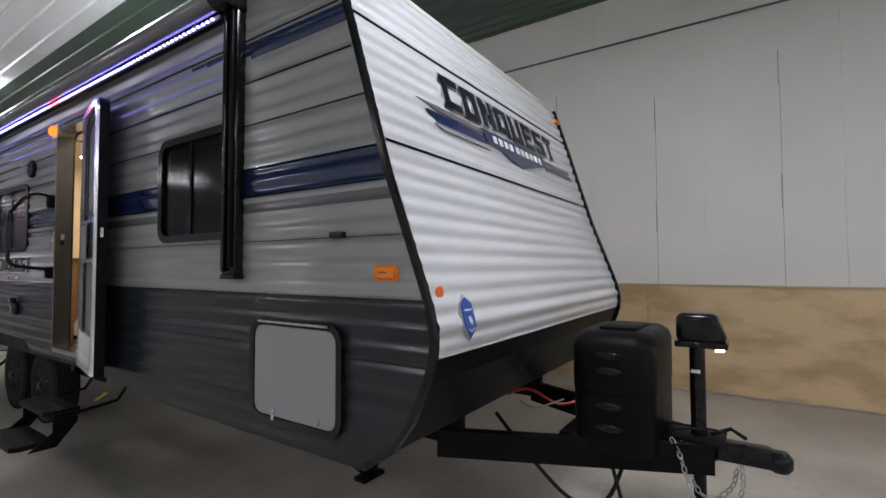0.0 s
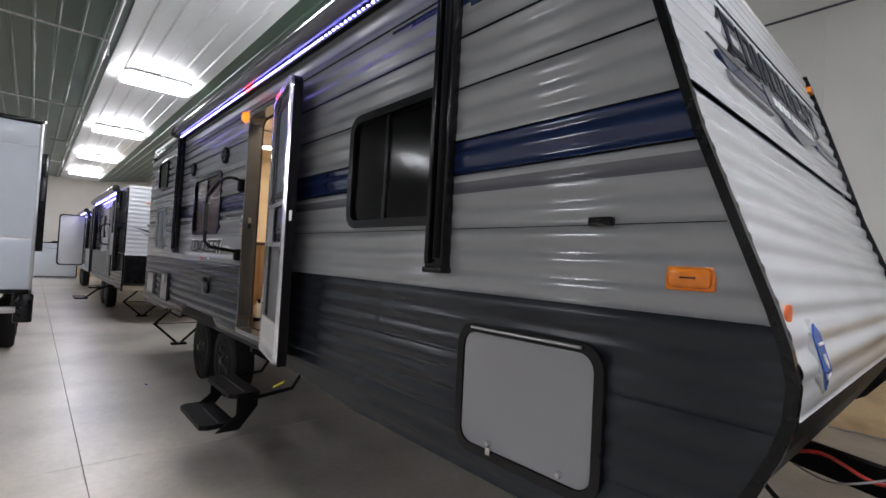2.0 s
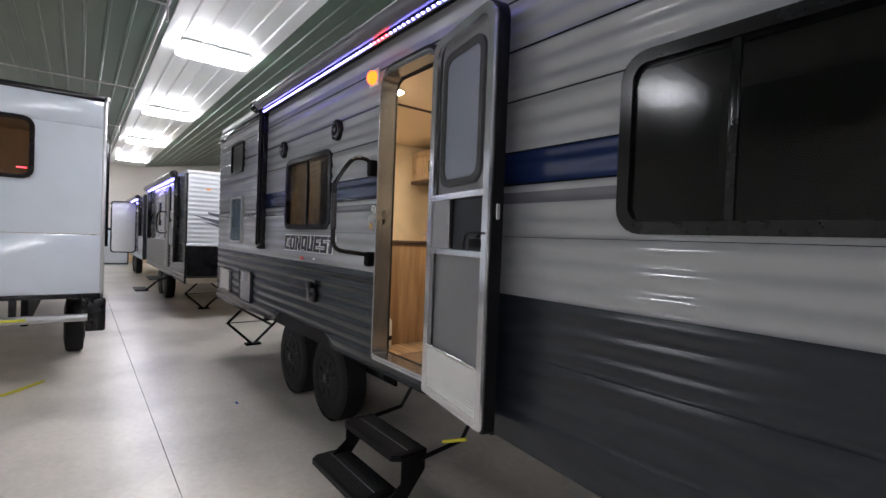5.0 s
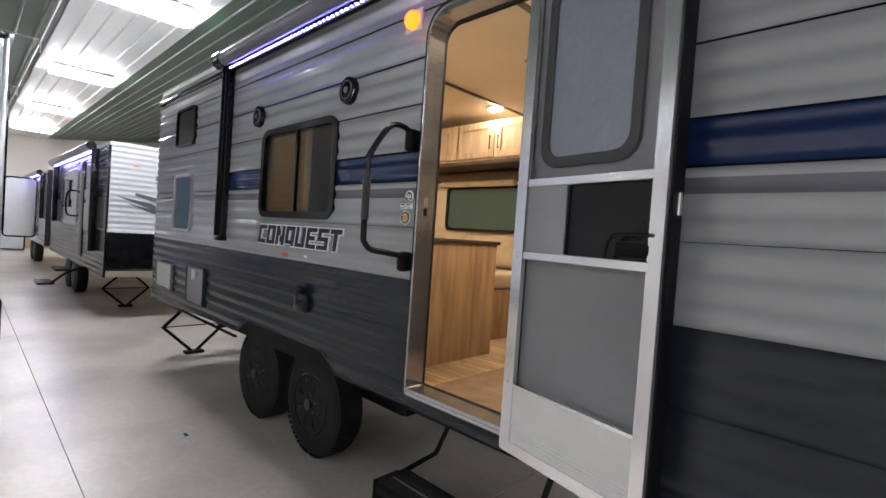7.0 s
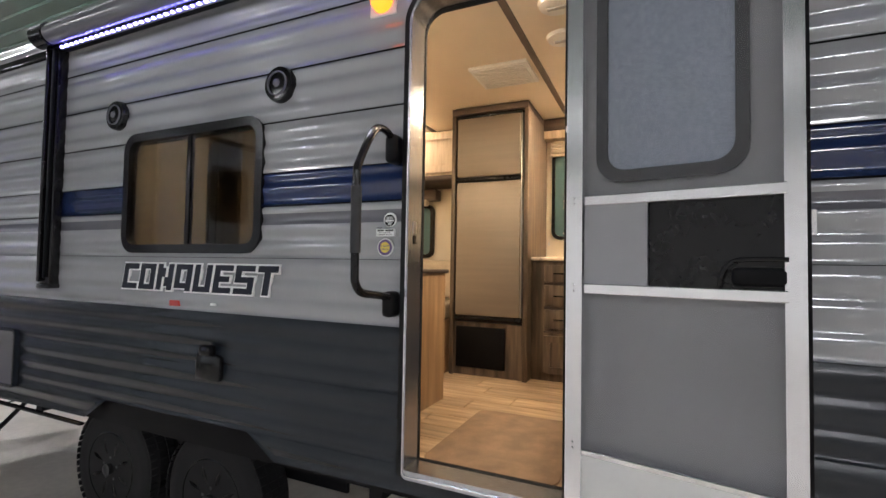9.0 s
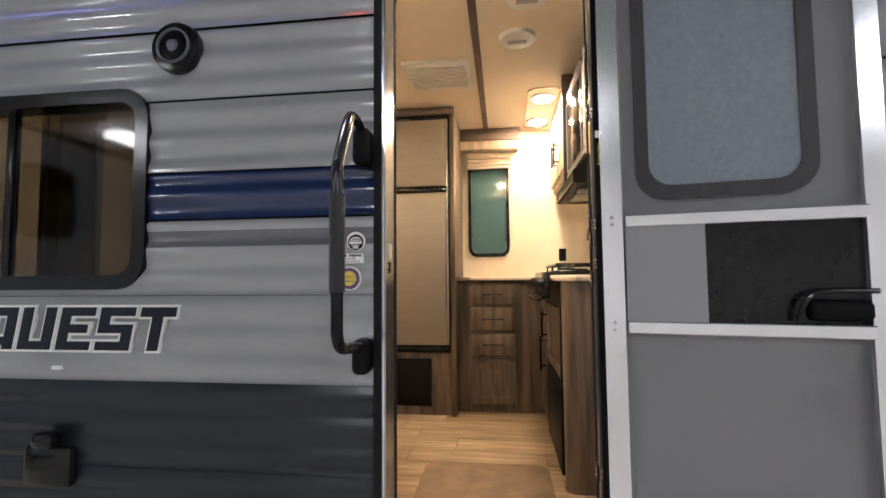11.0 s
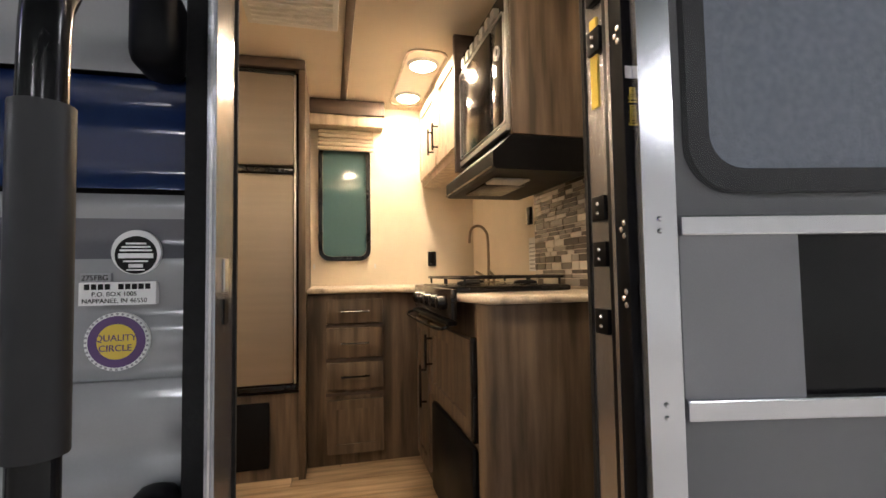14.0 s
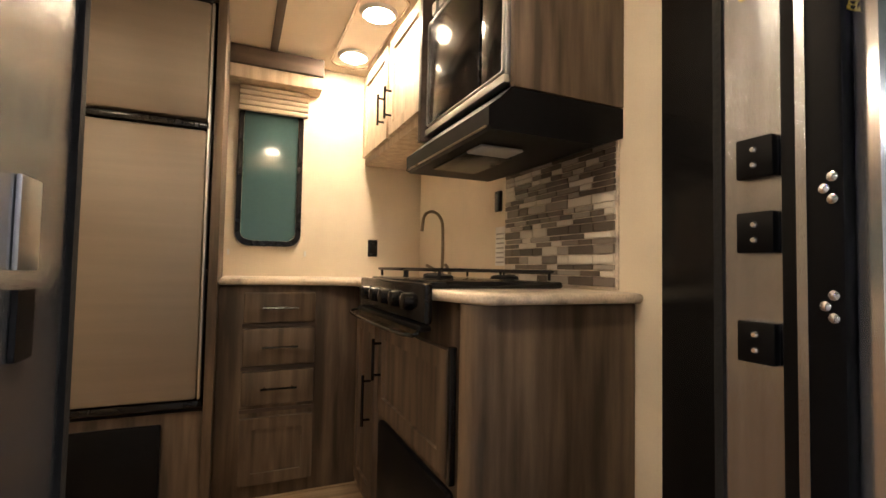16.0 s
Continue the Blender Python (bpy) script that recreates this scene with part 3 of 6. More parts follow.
def block_mark(i, u0, v0, w, h, add):
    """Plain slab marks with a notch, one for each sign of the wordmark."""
    shapes = {0: [(0, 0, 1, .22), (0, .78, 1, 1), (0, 0, .3, 1)], 1: [(0, 0, 1, .2), (0, .8, 1, 1), (0, 0, .3, 1), (.7, 0, 1, 1)],
              2: [(0, 0, .3, 1), (.7, 0, 1, 1), (.3, .5, .5, .85), (.5, .15, .7, .5)], 3: [(0, .1, 1, .3), (0, .8, 1, 1), (0, .1, .3, 1), (.7, 0, 1, 1)],
              4: [(0, 0, 1, .2), (0, 0, .3, 1), (.7, 0, 1, 1)], 5: [(0, 0, .3, 1), (.3, 0, 1, .2), (.3, .4, .85, .6), (.3, .8, 1, 1)],
              6: [(0, 0, 1, .2), (0, .4, 1, .6), (0, .8, 1, 1), (0, .6, .3, .8), (.7, .2, 1, .4)], 7: [(0, .78, 1, 1), (.35, 0, .65, .78)]}
    for a, b, c, d in shapes[i]:
        add(u0 + a * w, v0 + b * h, u0 + c * w, v0 + d * h)


G = 0.008
for i in range(8):
    bm, bo = bmesh.new(), bmesh.new()
    block_mark(i, 2.50 + i * 0.19, 0.93, 0.152, 0.18, lambda a, b, c, d: cap_poly(bo, [(a - G, b - G), (c + G, b - G), (c + G, d + G), (a - G, d + G)], 0.001, 0.002))
    block_mark(i, 2.50 + i * 0.19, 0.93, 0.152, 0.18, lambda a, b, c, d: cap_poly(bm, [(a, b), (c, b), (c, d), (a, d)], 0.005, 0.002))
    part("mark_outline", bo, M_ALU, cap, "pale outline of a dark block mark")
    part("block_mark", bm, M_MARK, cap, "dark block mark")
for pts, m_, lab in (([(2.24, 0.895), (2.40, 0.865), (2.86, 0.865), (2.84, 0.89), (2.42, 0.895)], M_SLATE, "slate accent stripe"),
                     ([(2.30, 0.855), (2.82, 0.85), (2.85, 0.805), (2.36, 0.805)], M_BLUE, "navy accent stripe"),
                     ([(2.34, 0.795), (2.86, 0.795), (2.87, 0.775), (2.40, 0.775)], M_HATCH, ""),
                     ([(3.71, 0.885), (4.20, 0.885), (4.22, 0.855), (3.71, 0.855)], M_SLATE, ""),
                     ([(3.71, 0.840), (4.23, 0.840), (4.24, 0.805), (3.71, 0.805)], M_BLUE, "")):
    bm = bmesh.new()
    cap_poly(bm, pts, 0.003, 0.002)
    part("accent_stripe", bm, m_, cap, lab)
bm = bmesh.new()
cap_poly(bm, [(2.82, 0.90), (3.70, 0.905), (3.71, 0.83), (3.55, 0.80), (3.25, 0.735), (3.0, 0.80), (2.86, 0.81)], 0.005, 0.002)
part("badge_plate", bm, M_BLUE, cap, "navy badge plate")
bm = bmesh.new()
for i in range(10):
    y0 = 2.93 + i * 0.07 + (0.02 if i > 3 else 0)
    cap_poly(bm, [(y0, 0.835), (y0 + 0.045, 0.835), (y0 + 0.045, 0.88), (y0, 0.88)], 0.008, 0.002)
part("badge_marks", bm, M_STICKW, cap, "small pale marks", kind="stuff")
bm = bmesh.new()
cap_poly(bm, [(2.09, -0.025), (2.135, 0.005), (2.18, -0.025), (2.18, -0.12), (2.135, -0.175), (2.09, -0.12)], 0.003, 0.002)
part("shield_badge_edge", bm, M_ALU, cap)
bm = bmesh.new()
cap_poly(bm, [(2.097, -0.03), (2.135, -0.005), (2.173, -0.03), (2.173, -0.117), (2.135, -0.165), (2.097, -0.117)], 0.006, 0.002)
shield = part("shield_badge", bm, M_BLUES, cap, "blue shield-shaped badge")
bm = bmesh.new()
cap_poly(bm, [(2.110, -0.050), (2.160, -0.050), (2.158, -0.056), (2.112, -0.056)], 0.0085, 0.002)
cap_poly(bm, [(2.128, -0.078), (2.142, -0.078), (2.148, -0.100), (2.140, -0.112), (2.128, -0.098)], 0.0085, 0.002)
cap_poly(bm, [(2.114, -0.122), (2.135, -0.132), (2.156, -0.122), (2.154, -0.128), (2.135, -0.140), (2.116, -0.128)], 0.0085, 0.002)
part("shield_marks", bm, M_STICKW, shield, "pale marks on the badge")
bm = bmesh.new()
add_lathe(bm, (0, 0, 0), "x", [(-0.012, 0.022), (0.001, 0.022)], 20)
bm.transform(Matrix.Translation(on_cap(2.0, 0.02, -0.002)))
part("orange_sticker", bm, M_ORANGE, cap, "small orange dot sticker")
bm = bmesh.new()
add_box(bm, -0.012, 0.02, -0.05, 0.05, -0.02, 0.02, 0.008, 2)
bm.transform(Matrix.Translation(on_cap(4.37, 1.37, 0.0)))
part("clearance_lamp", bm, M_AMBER, cap, "amber clearance lamp", True)

# ---- fittings on the side ----
def framed_window(x0, x1, z0, z1, mull, pane):
    bm = bmesh.new()
    add_ring(bm, rrect(x0 - 0.035, x1 + 0.035, z0 - 0.035, z1 + 0.035, 0.085), rrect(x0 + 0.004, x1 - 0.004, z0 + 0.004, z1 - 0.004, 0.05), "y", SY - 0.019, SY + 0.02)
    fr = part("window", bm, M_BLACK, trailer, "black-framed slider window with rounded corners")
    box("mullion", fr, M_BLACK, mull - 0.012, mull + 0.012, SY - 0.014, SY + 0.01, z0, z1, 0.003)
    box("pane", fr, pane, x0, mull - 0.012, SY - 0.004, SY, z0, z1)
    box("pane", fr, pane, mull + 0.012, x1, SY - 0.008, SY - 0.004, z0, z1)
    return fr


framed_window(*HOLES[0], -3.13, M_TINT)
framed_window(*HOLES[1], -6.10, M_GLASS)

for (x0, x1, z0, z1, nm, lab, m_) in ((-8.30, -7.87, 1.44, 1.90, "rear_window", "small rear window with a bright frame", M_TINT), (-8.33, -7.88, 2.20, 2.50, "vent_window", "small dark upper window", M_BLACK)):
    bm = bmesh.new()
    add_ring(bm, rrect(x0 - 0.02, x1 + 0.02, z0 - 0.02, z1 + 0.02, 0.06), rrect(x0, x1, z0, z1, 0.045), "y", SY - 0.03, SY - 0.002)
    fr = part(nm, bm, M_BLACK if nm == "vent_window" else M_ALU, trailer, lab)
    box("pane", fr, M_TEAL if nm == "rear_window" else M_BLACK, x0, x1, SY - 0.018, SY - 0.006, z0, z1)

# grab handle, sweeping away from the door frame
gh = thing("grab_handle", (-5.01, SY - 0.02, 1.4), "large black folding grab handle beside the entry door", "grab handle")
gp = [(-5.022, 1.882, 1.955), (-5.022, 1.848, 1.980), (-5.018, 1.790, 1.982), (-5.012, 1.738, 1.953), (-5.006, 1.664, 1.850), (-5.003, 1.645, 1.790), (-5.002, 1.645, 1.53),
      (-5.004, 1.653, 1.484), (-5.008, 1.690, 1.455), (-5.012, 1.767, 1.444), (-5.020, 1.882, 1.430)]
tube("rail", gh, M_BLACK, smooth_path(gp, 5), 0.0125, "glossy black rail", 14)
tube("grip", gh, M_SOFT, [(-5.003, 1.645, 1.768), (-5.002, 1.645, 1.572)], 0.0158, "soft grip sleeve", 16)
for za, zb in ((1.885, 1.985), (1.362, 1.450)):
    bm = bmesh.new()
    add_box(bm, -5.046, -5.000, SY - 0.075, SY - 0.008, za, zb, 0.018, 3)
    part("bracket", bm, M_SATIN, gh, "black bracket", True)

for cx in (-5.57, -6.62):
    bm = bmesh.new()
    add_lathe(bm, (cx, SY - 0.012, 2.25), "y", [(-0.022, 0.055), (-0.02, 0.068), (-0.008, 0.072), (0.006, 0.072)], 32)
    s = part("speaker", bm, M_BLACK, trailer, "round black outdoor speaker", True)
    bm = bmesh.new()
    add_lathe(bm, (cx, SY - 0.034, 2.25), "y", [(-0.006, 0.008), (0.0, 0.022), (0.004, 0.05)], 24)
    part("cone", bm, M_SATIN, s, "", True)
    bm = bmesh.new()
    add_ring(bm, [(cx + 0.05 * math.cos(a), 2.25 + 0.05 * math.sin(a)) for a in np.linspace(0, 2 * math.pi, 24, endpoint=False)], [(cx + 0.044 * math.cos(a), 2.25 + 0.044 * math.sin(a)) for a in np.linspace(0, 2 * math.pi, 24, endpoint=False)], "y", SY - 0.040, SY - 0.034)
    add_lathe(bm, (cx, SY - 0.040, 2.25), "y", [(-0.010, 0.004), (-0.006, 0.013), (0.0, 0.017)], 20)
    part("grille", bm, M_SLATE, s)


def side_hatch(nm, x0, x1, z0, z1, m_, lab, fr=M_BLACK, fw=0.03, r=0.05):
    bm = bmesh.new()
    add_ring(bm, rrect(x0 - fw, x1 + fw, z0 - fw, z1 + fw, r + fw), rrect(x0, x1, z0, z1, r), "y", SY - 0.028, SY - 0.002)
    f = part(nm, bm, fr, trailer, lab)
    plate("lid", f, m_, rrect(x0 + 0.003, x1 - 0.003, z0 + 0.003, z1 - 0.003, r - 0.002), "y", SY - 0.022, SY - 0.008)
    return f


hatch = side_hatch("storage_hatch", -2.54, -2.02, 0.80, 1.19, M_HATCH, "grey storage hatch in a thick black frame")
tube("hinge_bar", hatch, M_ALU, [(-2.50, SY - 0.032, 1.205), (-2.06, SY - 0.032, 1.205)], 0.005, "thin bright hinge bar")
for lx in (-2.40, -2.12):
    bm = bmesh.new()
    add_lathe(bm, (lx, SY - 0.024, 0.825), "y", [(-0.012, 0.008), (-0.004, 0.011), (0.002, 0.011)], 14)
    part("thumb_lock", bm, M_CHROME, hatch, "chrome thumb lock", True)
box("lock_tab", hatch, M_CHROME, -2.405, -2.385, SY - 0.036, SY - 0.028, 0.79, 0.815, 0.002)
side_hatch("utility_hatch", -8.73, -8.30, 0.86, 1.09, M_GREY, "pale grey utility hatch", M_SLATE, 0.012, 0.02)
uh = side_hatch("water_heater_door", -7.86, -7.47, 0.83, 1.13, M_SLATE, "dark grey water heater door", M_DARK, 0.014, 0.02)
box("heater_vent", uh, M_ALU, -7.72, -7.64, SY - 0.03, SY - 0.022, 1.03, 1.11, 0.002, "small bright louvre")
lv = box("side_vent", trailer, M_BLACK, -5.99, -5.84, SY - 0.035, SY - 0.004, 1.04, 1.15, 0.015, "black furnace exhaust vent")
box("vent_cap", lv, M_BLACK, -5.95, -5.88, SY - 0.055, SY - 0.012, 1.145, 1.19, 0.015)
bm = bmesh.new()
add_box(bm, -1.835, -1.735, SY - 0.024, SY - 0.004, 1.395, 1.445, 0.012, 3)
mk = part("marker_lamp", bm, M_AMBER, trailer, "amber plastic side marker lamp", True)
box("lamp_slot", mk, M_SATIN, -1.803, -1.767, SY - 0.0255, SY - 0.0235, 1.418, 1.422)
box("marker_base", mk, M_AMBER, -1.843, -1.727, SY - 0.010, SY - 0.001, 1.388, 1.452, 0.006)
box("door_holdback", trailer, M_BLACK, -2.06, -1.985, SY - 0.03, SY - 0.004, 1.552, 1.578, 0.006, "black door holdback clip")
bm = bmesh.new()
add_lathe(bm, (-5.10, SY - 0.012, 2.485), "y", [(-0.036, 0.010), (-0.034, 0.026), (-0.024, 0.038), (0.0, 0.042)], 24)
al = part("porch_lamp", bm, M_AMBERLIT, trailer, "lit amber porch lamp", True)
box("porch_lamp_base", al, M_WHITEP, -5.155, -5.045, SY - 0.0125, SY - 0.001, 2.435, 2.535, 0.004)

# decals: a slanted wordmark, warning tags and round seals
def slanted(a, b, z0):
    return (a + (b - z0) * 0.18, b)


def side_poly(bm, pts, d):
    LAYER[0] = (LAYER[0] + 1) % 7
    d += LAYER[0] * 0.00012
    add_plate(bm, pts, "y", SY - 0.0135 - d, SY - 0.004)


G = 0.007
for i in range(8):
    bm, bo = bmesh.new(), bmesh.new()
    u = -6.535 + i * 0.1225
    block_mark(i, u, 1.408, 0.104, 0.118, lambda a, b, c, d: side_poly(bo, [slanted(p, q, 1.40) for p, q in ((a - G, b - G), (c + G, b - G), (c + G, d + G), (a - G, d + G))], 0.0))
    block_mark(i, u, 1.408, 0.104, 0.118, lambda a, b, c, d: side_poly(bm, [slanted(p, q, 1.40) for p, q in ((a, b), (c, b), (c, d), (a, d))], 0.003))
    part("mark_outline", bo, M_STICKW, trailer, "pale outline of a dark block mark")
    part("block_mark", bm, M_MARK, trailer, "dark slanted block mark")
box("warning_tag", trailer, M_RED, -6.19, -6.13, SY - 0.0145, SY - 0.004, 1.34, 1.365, label="small red warning tag")
box("tag_plate", trailer, M_STICKW, -5.93, -5.90, SY - 0.0145, SY - 0.004, 1.353, 1.363)


def disc(x, y, z, r, dep):
    bm = bmesh.new()
    add_lathe(bm, (x, y, z), "y", [(0, r), (dep, r)], 36)
    return bm


seal = part("seal_sticker", disc(-5.051, SY - 0.0145, 1.697, 0.0245, 0.006), M_STICKW, trailer, "round black and white seal")
part("seal_ring", disc(-5.051, SY - 0.0152, 1.694, 0.0208, 0.0006), M_BLACK, seal)
bm = bmesh.new()
for k, hw, hh in ((0.0125, 0.010, 0.0010), (0.0088, 0.014, 0.0010), (0.005, 0.0158, 0.0010), (-0.001, 0.0170, 0.0027), (-0.007, 0.012, 0.0009), (-0.012, 0.007, 0.0020), (-0.0165, 0.009, 0.0007)):
    add_box(bm, -5.051 - hw, -5.051 + hw, SY - 0.0159, SY - 0.0152, 1.694 + k - hh, 1.694 + k + hh)
part("seal_marks", bm, M_STICKW, seal)
seal = part("seal_sticker", disc(-5.068, SY - 0.0145, 1.600, 0.0315, 0.006), M_STICKW, trailer, "round yellow and purple seal with a notched edge")
part("seal_ring", disc(-5.068, SY - 0.0152, 1.600, 0.0278, 0.0006), M_STICKP, seal, "purple ring")
part("seal_centre", disc(-5.068, SY - 0.0157, 1.600, 0.0190, 0.0004), M_STICKY, seal, "yellow centre")
bm = bmesh.new()
for k in range(36):
    a = 2 * math.pi * k / 36
    cx, cz = -5.068 + 0.0298 * math.cos(a), 1.600 + 0.0298 * math.sin(a)
    add_box(bm, cx - 0.0011, cx + 0.0011, SY - 0.0153, SY - 0.0146, cz - 0.0011, cz + 0.0011)
part("edge_notches", bm, M_HATCH, seal, kind="stuff")
for text, zt in (("QUALITY", 1.601), ("CIRCLE", 1.590)):
    words("seal_word", seal, M_STICKP, text, 0.0098, Matrix.Translation((-5.0890 if zt > 1.6 else -5.0850, SY - 0.0160, zt)) @ Matrix.Rotation(radians(90), 4, "X"), "dark purple printed word")
ad = box("address_sticker", trailer, M_STICKW, -5.105, -5.031, SY - 0.0150, SY - 0.004, 1.6395, 1.6645, label="white address sticker with small print")
bm = bmesh.new()
for k in range(10):
    if k != 4:
        add_box(bm, -5.100 + k * 0.0065, -5.100 + k * 0.0065 + 0.0051, SY - 0.0154, SY - 0.0150, 1.6565, 1.6625)
part("maker_marks", bm, M_BLACK, ad, "row of dark slab marks", kind="stuff")
for text, zt, xt in (("P.O. BOX 1005", 1.6493, -5.093), ("NAPPANEE, IN 46550", 1.6420, -5.1020)):
    words("address_line", ad, M_BLACK, text, 0.0068, Matrix.Translation((xt, SY - 0.0151, zt)) @ Matrix.Rotation(radians(90), 4, "X"), "small black printed line")
mp_ = box("model_sticker", trailer, M_HATCH, -5.104, -5.075, SY - 0.0148, SY - 0.004, 1.6652, 1.6745, label="small grey model number sticker")
words("model_number", mp_, M_BLACK, "275FBG", 0.0078, Matrix.Translation((-5.1028, SY - 0.0149, 1.6668)) @ Matrix.Rotation(radians(90), 4, "X"), "small black printed number")

# awning: arms, rolled fabric and the light strip under it
aw = thing("awning", (-4.9, SY - 0.06, 2.7), "folded roof awning with black arms and a blue-white light strip", "awning")
for ax in (-2.71, -7.14):
    bm = bmesh.new()
    add_box(bm, ax - 0.052, ax + 0.052, SY - 0.052, SY - 0.004, 1.405, 2.66, 0.006, 2)
    a_ = part("arm", bm, M_BLACK, aw, "glossy black awning arm", True)
    box("arm_rib", a_, M_BLACK, ax - 0.030, ax - 0.008, SY - 0.074, SY - 0.052, 1.42, 2.66, 0.005)
    box("arm_channel", a_, M_SATIN, ax + 0.012, ax + 0.036, SY - 0.066, SY - 0.052, 1.44, 2.66, 0.004)
    box("arm_foot", a_, M_BLACK, ax - 0.056, ax + 0.056, SY - 0.06, SY - 0.002, 1.385, 1.408, 0.005)
    bm = bmesh.new()
    add_lathe(bm, (ax, SY - 0.09, 2.715), "x", [(-0.06, 0.02), (-0.055, 0.06), (0.055, 0.06), (0.06, 0.02)], 24)
    part("end_cap", bm, M_BLACK, aw, "black awning end cap", True)
bm = bmesh.new()
add_lathe(bm, (-7.08, SY - 0.09, 2.715), "x", [(0, 0.052), (4.31, 0.052)], 24)
part("fabric_roll", bm, M_SLATE, aw, "rolled dark grey awning fabric", True)
box("awning_rail", aw, M_SATIN, -7.2, -2.65, SY - 0.055, SY - 0.006, 2.655, 2.765, 0.006)
box("light_channel", aw, M_ALU, -7.05, -2.78, SY - 0.068, SY - 0.056, 2.640, 2.656)
bm, br = bmesh.new(), bmesh.new()
n = 98
for i in range(n):
    lx = -7.03 + i * 0.0432
    red = -5.02 < lx < -4.86
    add_box(br if red else bm, lx - 0.0055, lx + 0.0055, SY - 0.075, SY - 0.068, 2.643, 2.651)
part("light_strip", bm, M_LED, aw, "row of glowing blue-white diodes", kind="stuff")
part("light_strip_red", br, M_LEDR, aw, "row of glowing red diodes", kind="stuff")

# chassis, wheels, jacks, steps
ch = box("chassis_rail", trailer, M_SATIN, -9.3, -1.9, 2.62, 2.67, 0.55, 0.72, 0.004)
box("chassis_rail", trailer, M_SATIN, -9.3, -1.9, 3.65, 3.70, 0.55, 0.72, 0.004)
for i, cx in enumerate((-9.2, -8.4, -7.6, -5.2, -4.2, -3.2, -2.2)):
    box("crossmember", trailer, M_SATIN, cx - 0.03, cx + 0.03, 2.1, 4.2, 0.62, 0.72)
for cx in (-6.23, -7.05):
    bm = bmesh.new()
    add_lathe(bm, (cx, 2.20, 0.345), "y", [(0.0, 0.215), (0.005, 0.26), (0.0, 0.30), (0.02, 0.333), (0.05, 0.345), (0.155, 0.345), (0.19, 0.333), (0.205, 0.29), (0.20, 0.2)], 48)
    ty = part("wheel", bm, M_RUBBER, trailer, "black trailer wheel on its tyre", True)
    bm = bmesh.new()
    for k in range(56):
        a = 2 * math.pi * k / 56
        for yy in (2.232, 2.285, 2.338):
            c_, s_ = math.cos(a), math.sin(a)
            b2 = bmesh.new()
            add_box(b2, -0.014, 0.014, -0.021, 0.021, 0.340, 0.350)
            b2.transform(Matrix.Translation((cx, yy, 0.345)) @ Matrix.Rotation(a, 4, "Y"))
            tmp = bpy.data.meshes.new("t")
            b2.to_mesh(tmp)
            b2.free()
            bm.from_mesh(tmp)
            bpy.data.meshes.remove(tmp)
    part("tread", bm, M_RUBBER, ty, "", kind="stuff")
    bm = bmesh.new()
    add_lathe(bm, (cx, 2.20, 0.345), "y", [(0.004, 0.214), (-0.004, 0.20), (0.03, 0.19), (0.05, 0.12), (0.02, 0.10), (0.012, 0.055), (0.012, 0.03)], 40)
    part("rim", bm, M_BLACK, ty, "glossy black steel rim", True)
    bm = bmesh.new()
    add_lathe(bm, (cx, 2.20, 0.345), "y", [(-0.03, 0.018), (-0.024, 0.032), (0.02, 0.034)], 20)
    for k in range(5):
        a = 2 * math.pi * k / 5 + 0.3
        add_lathe(bm, (cx + 0.062 * math.cos(a), 2.205, 0.345 + 0.062 * math.sin(a)), "y", [(-0.008, 0.006), (-0.004, 0.01), (0.012, 0.01)], 8)
    part("hub", bm, M_STEELD, ty, "dull steel hub with wheel nuts", True)
    bm = bmesh.new()
    for k in range(8):
        a = 2 * math.pi * k / 8
        add_lathe(bm, (cx + 0.15 * math.cos(a), 2.228, 0.345 + 0.15 * math.sin(a)), "y", [(-0.008, 0.022), (0.006, 0.022)], 12)
    part("rim_slot", bm, M_RUBBER, ty)
    for k in range(8):
        a = 2 * math.pi * (k + 0.5) / 8
        bm = bmesh.new()
        add_tube(bm, [(cx + r_ * math.cos(a), yy, 0.345 + r_ * math.sin(a)) for r_, yy in ((0.085, 2.212), (0.13, 2.204), (0.195, 2.218))], 0.013, 8)
        part("spoke", bm, M_BLACK, ty, "", True)
box("axle_hanger", trailer, M_SATIN, -6.53, -6.42, 2.45, 2.55, 0.42, 0.72, 0.01)
box("wheel_well", trailer, M_SATIN, -7.30, -5.60, 2.47, 2.49, 0.40, 0.719)
box("wheel_arch_liner", trailer, M_SATIN, -6.95, -5.42, SY + 0.057, SY + 0.074, 0.776, 0.93)


def scissor(x, y, parent, top=0.72):
    j = thing("stabiliser_jack", (x, y, 0), "black scissor stabiliser jack standing on the floor", "stabiliser jack", "stabiliser jacks")
    zm = (top + 0.02) / 2
    for a, b in (((x, y - 0.03, 0.03), (x, y - 0.33, zm)), ((x, y + 0.03, 0.03), (x, y + 0.33, zm)), ((x, y - 0.33, zm), (x, y - 0.03, top)), ((x, y + 0.33, zm), (x, y + 0.03, top))):
        tube("link", j, M_SATIN, [a, b], 0.018, "", 6)
    tube("screw", j, M_SATIN, [(x, y - 0.36, zm), (x, y + 0.38, zm)], 0.006)
    box("foot", j, M_SATIN, x - 0.05, x + 0.05, y - 0.10, y + 0.10, 0.0, 0.03, 0.004)
    return j


scissor(-9.2, 2.45, trailer, 0.62)
scissor(-2.9, 3.05, trailer, 0.56)
tube("strap", trailer, M_YEL, [(-4.36, 1.96, 0.555), (-4.19, 1.955, 0.628)], 0.008, "yellow strap end")

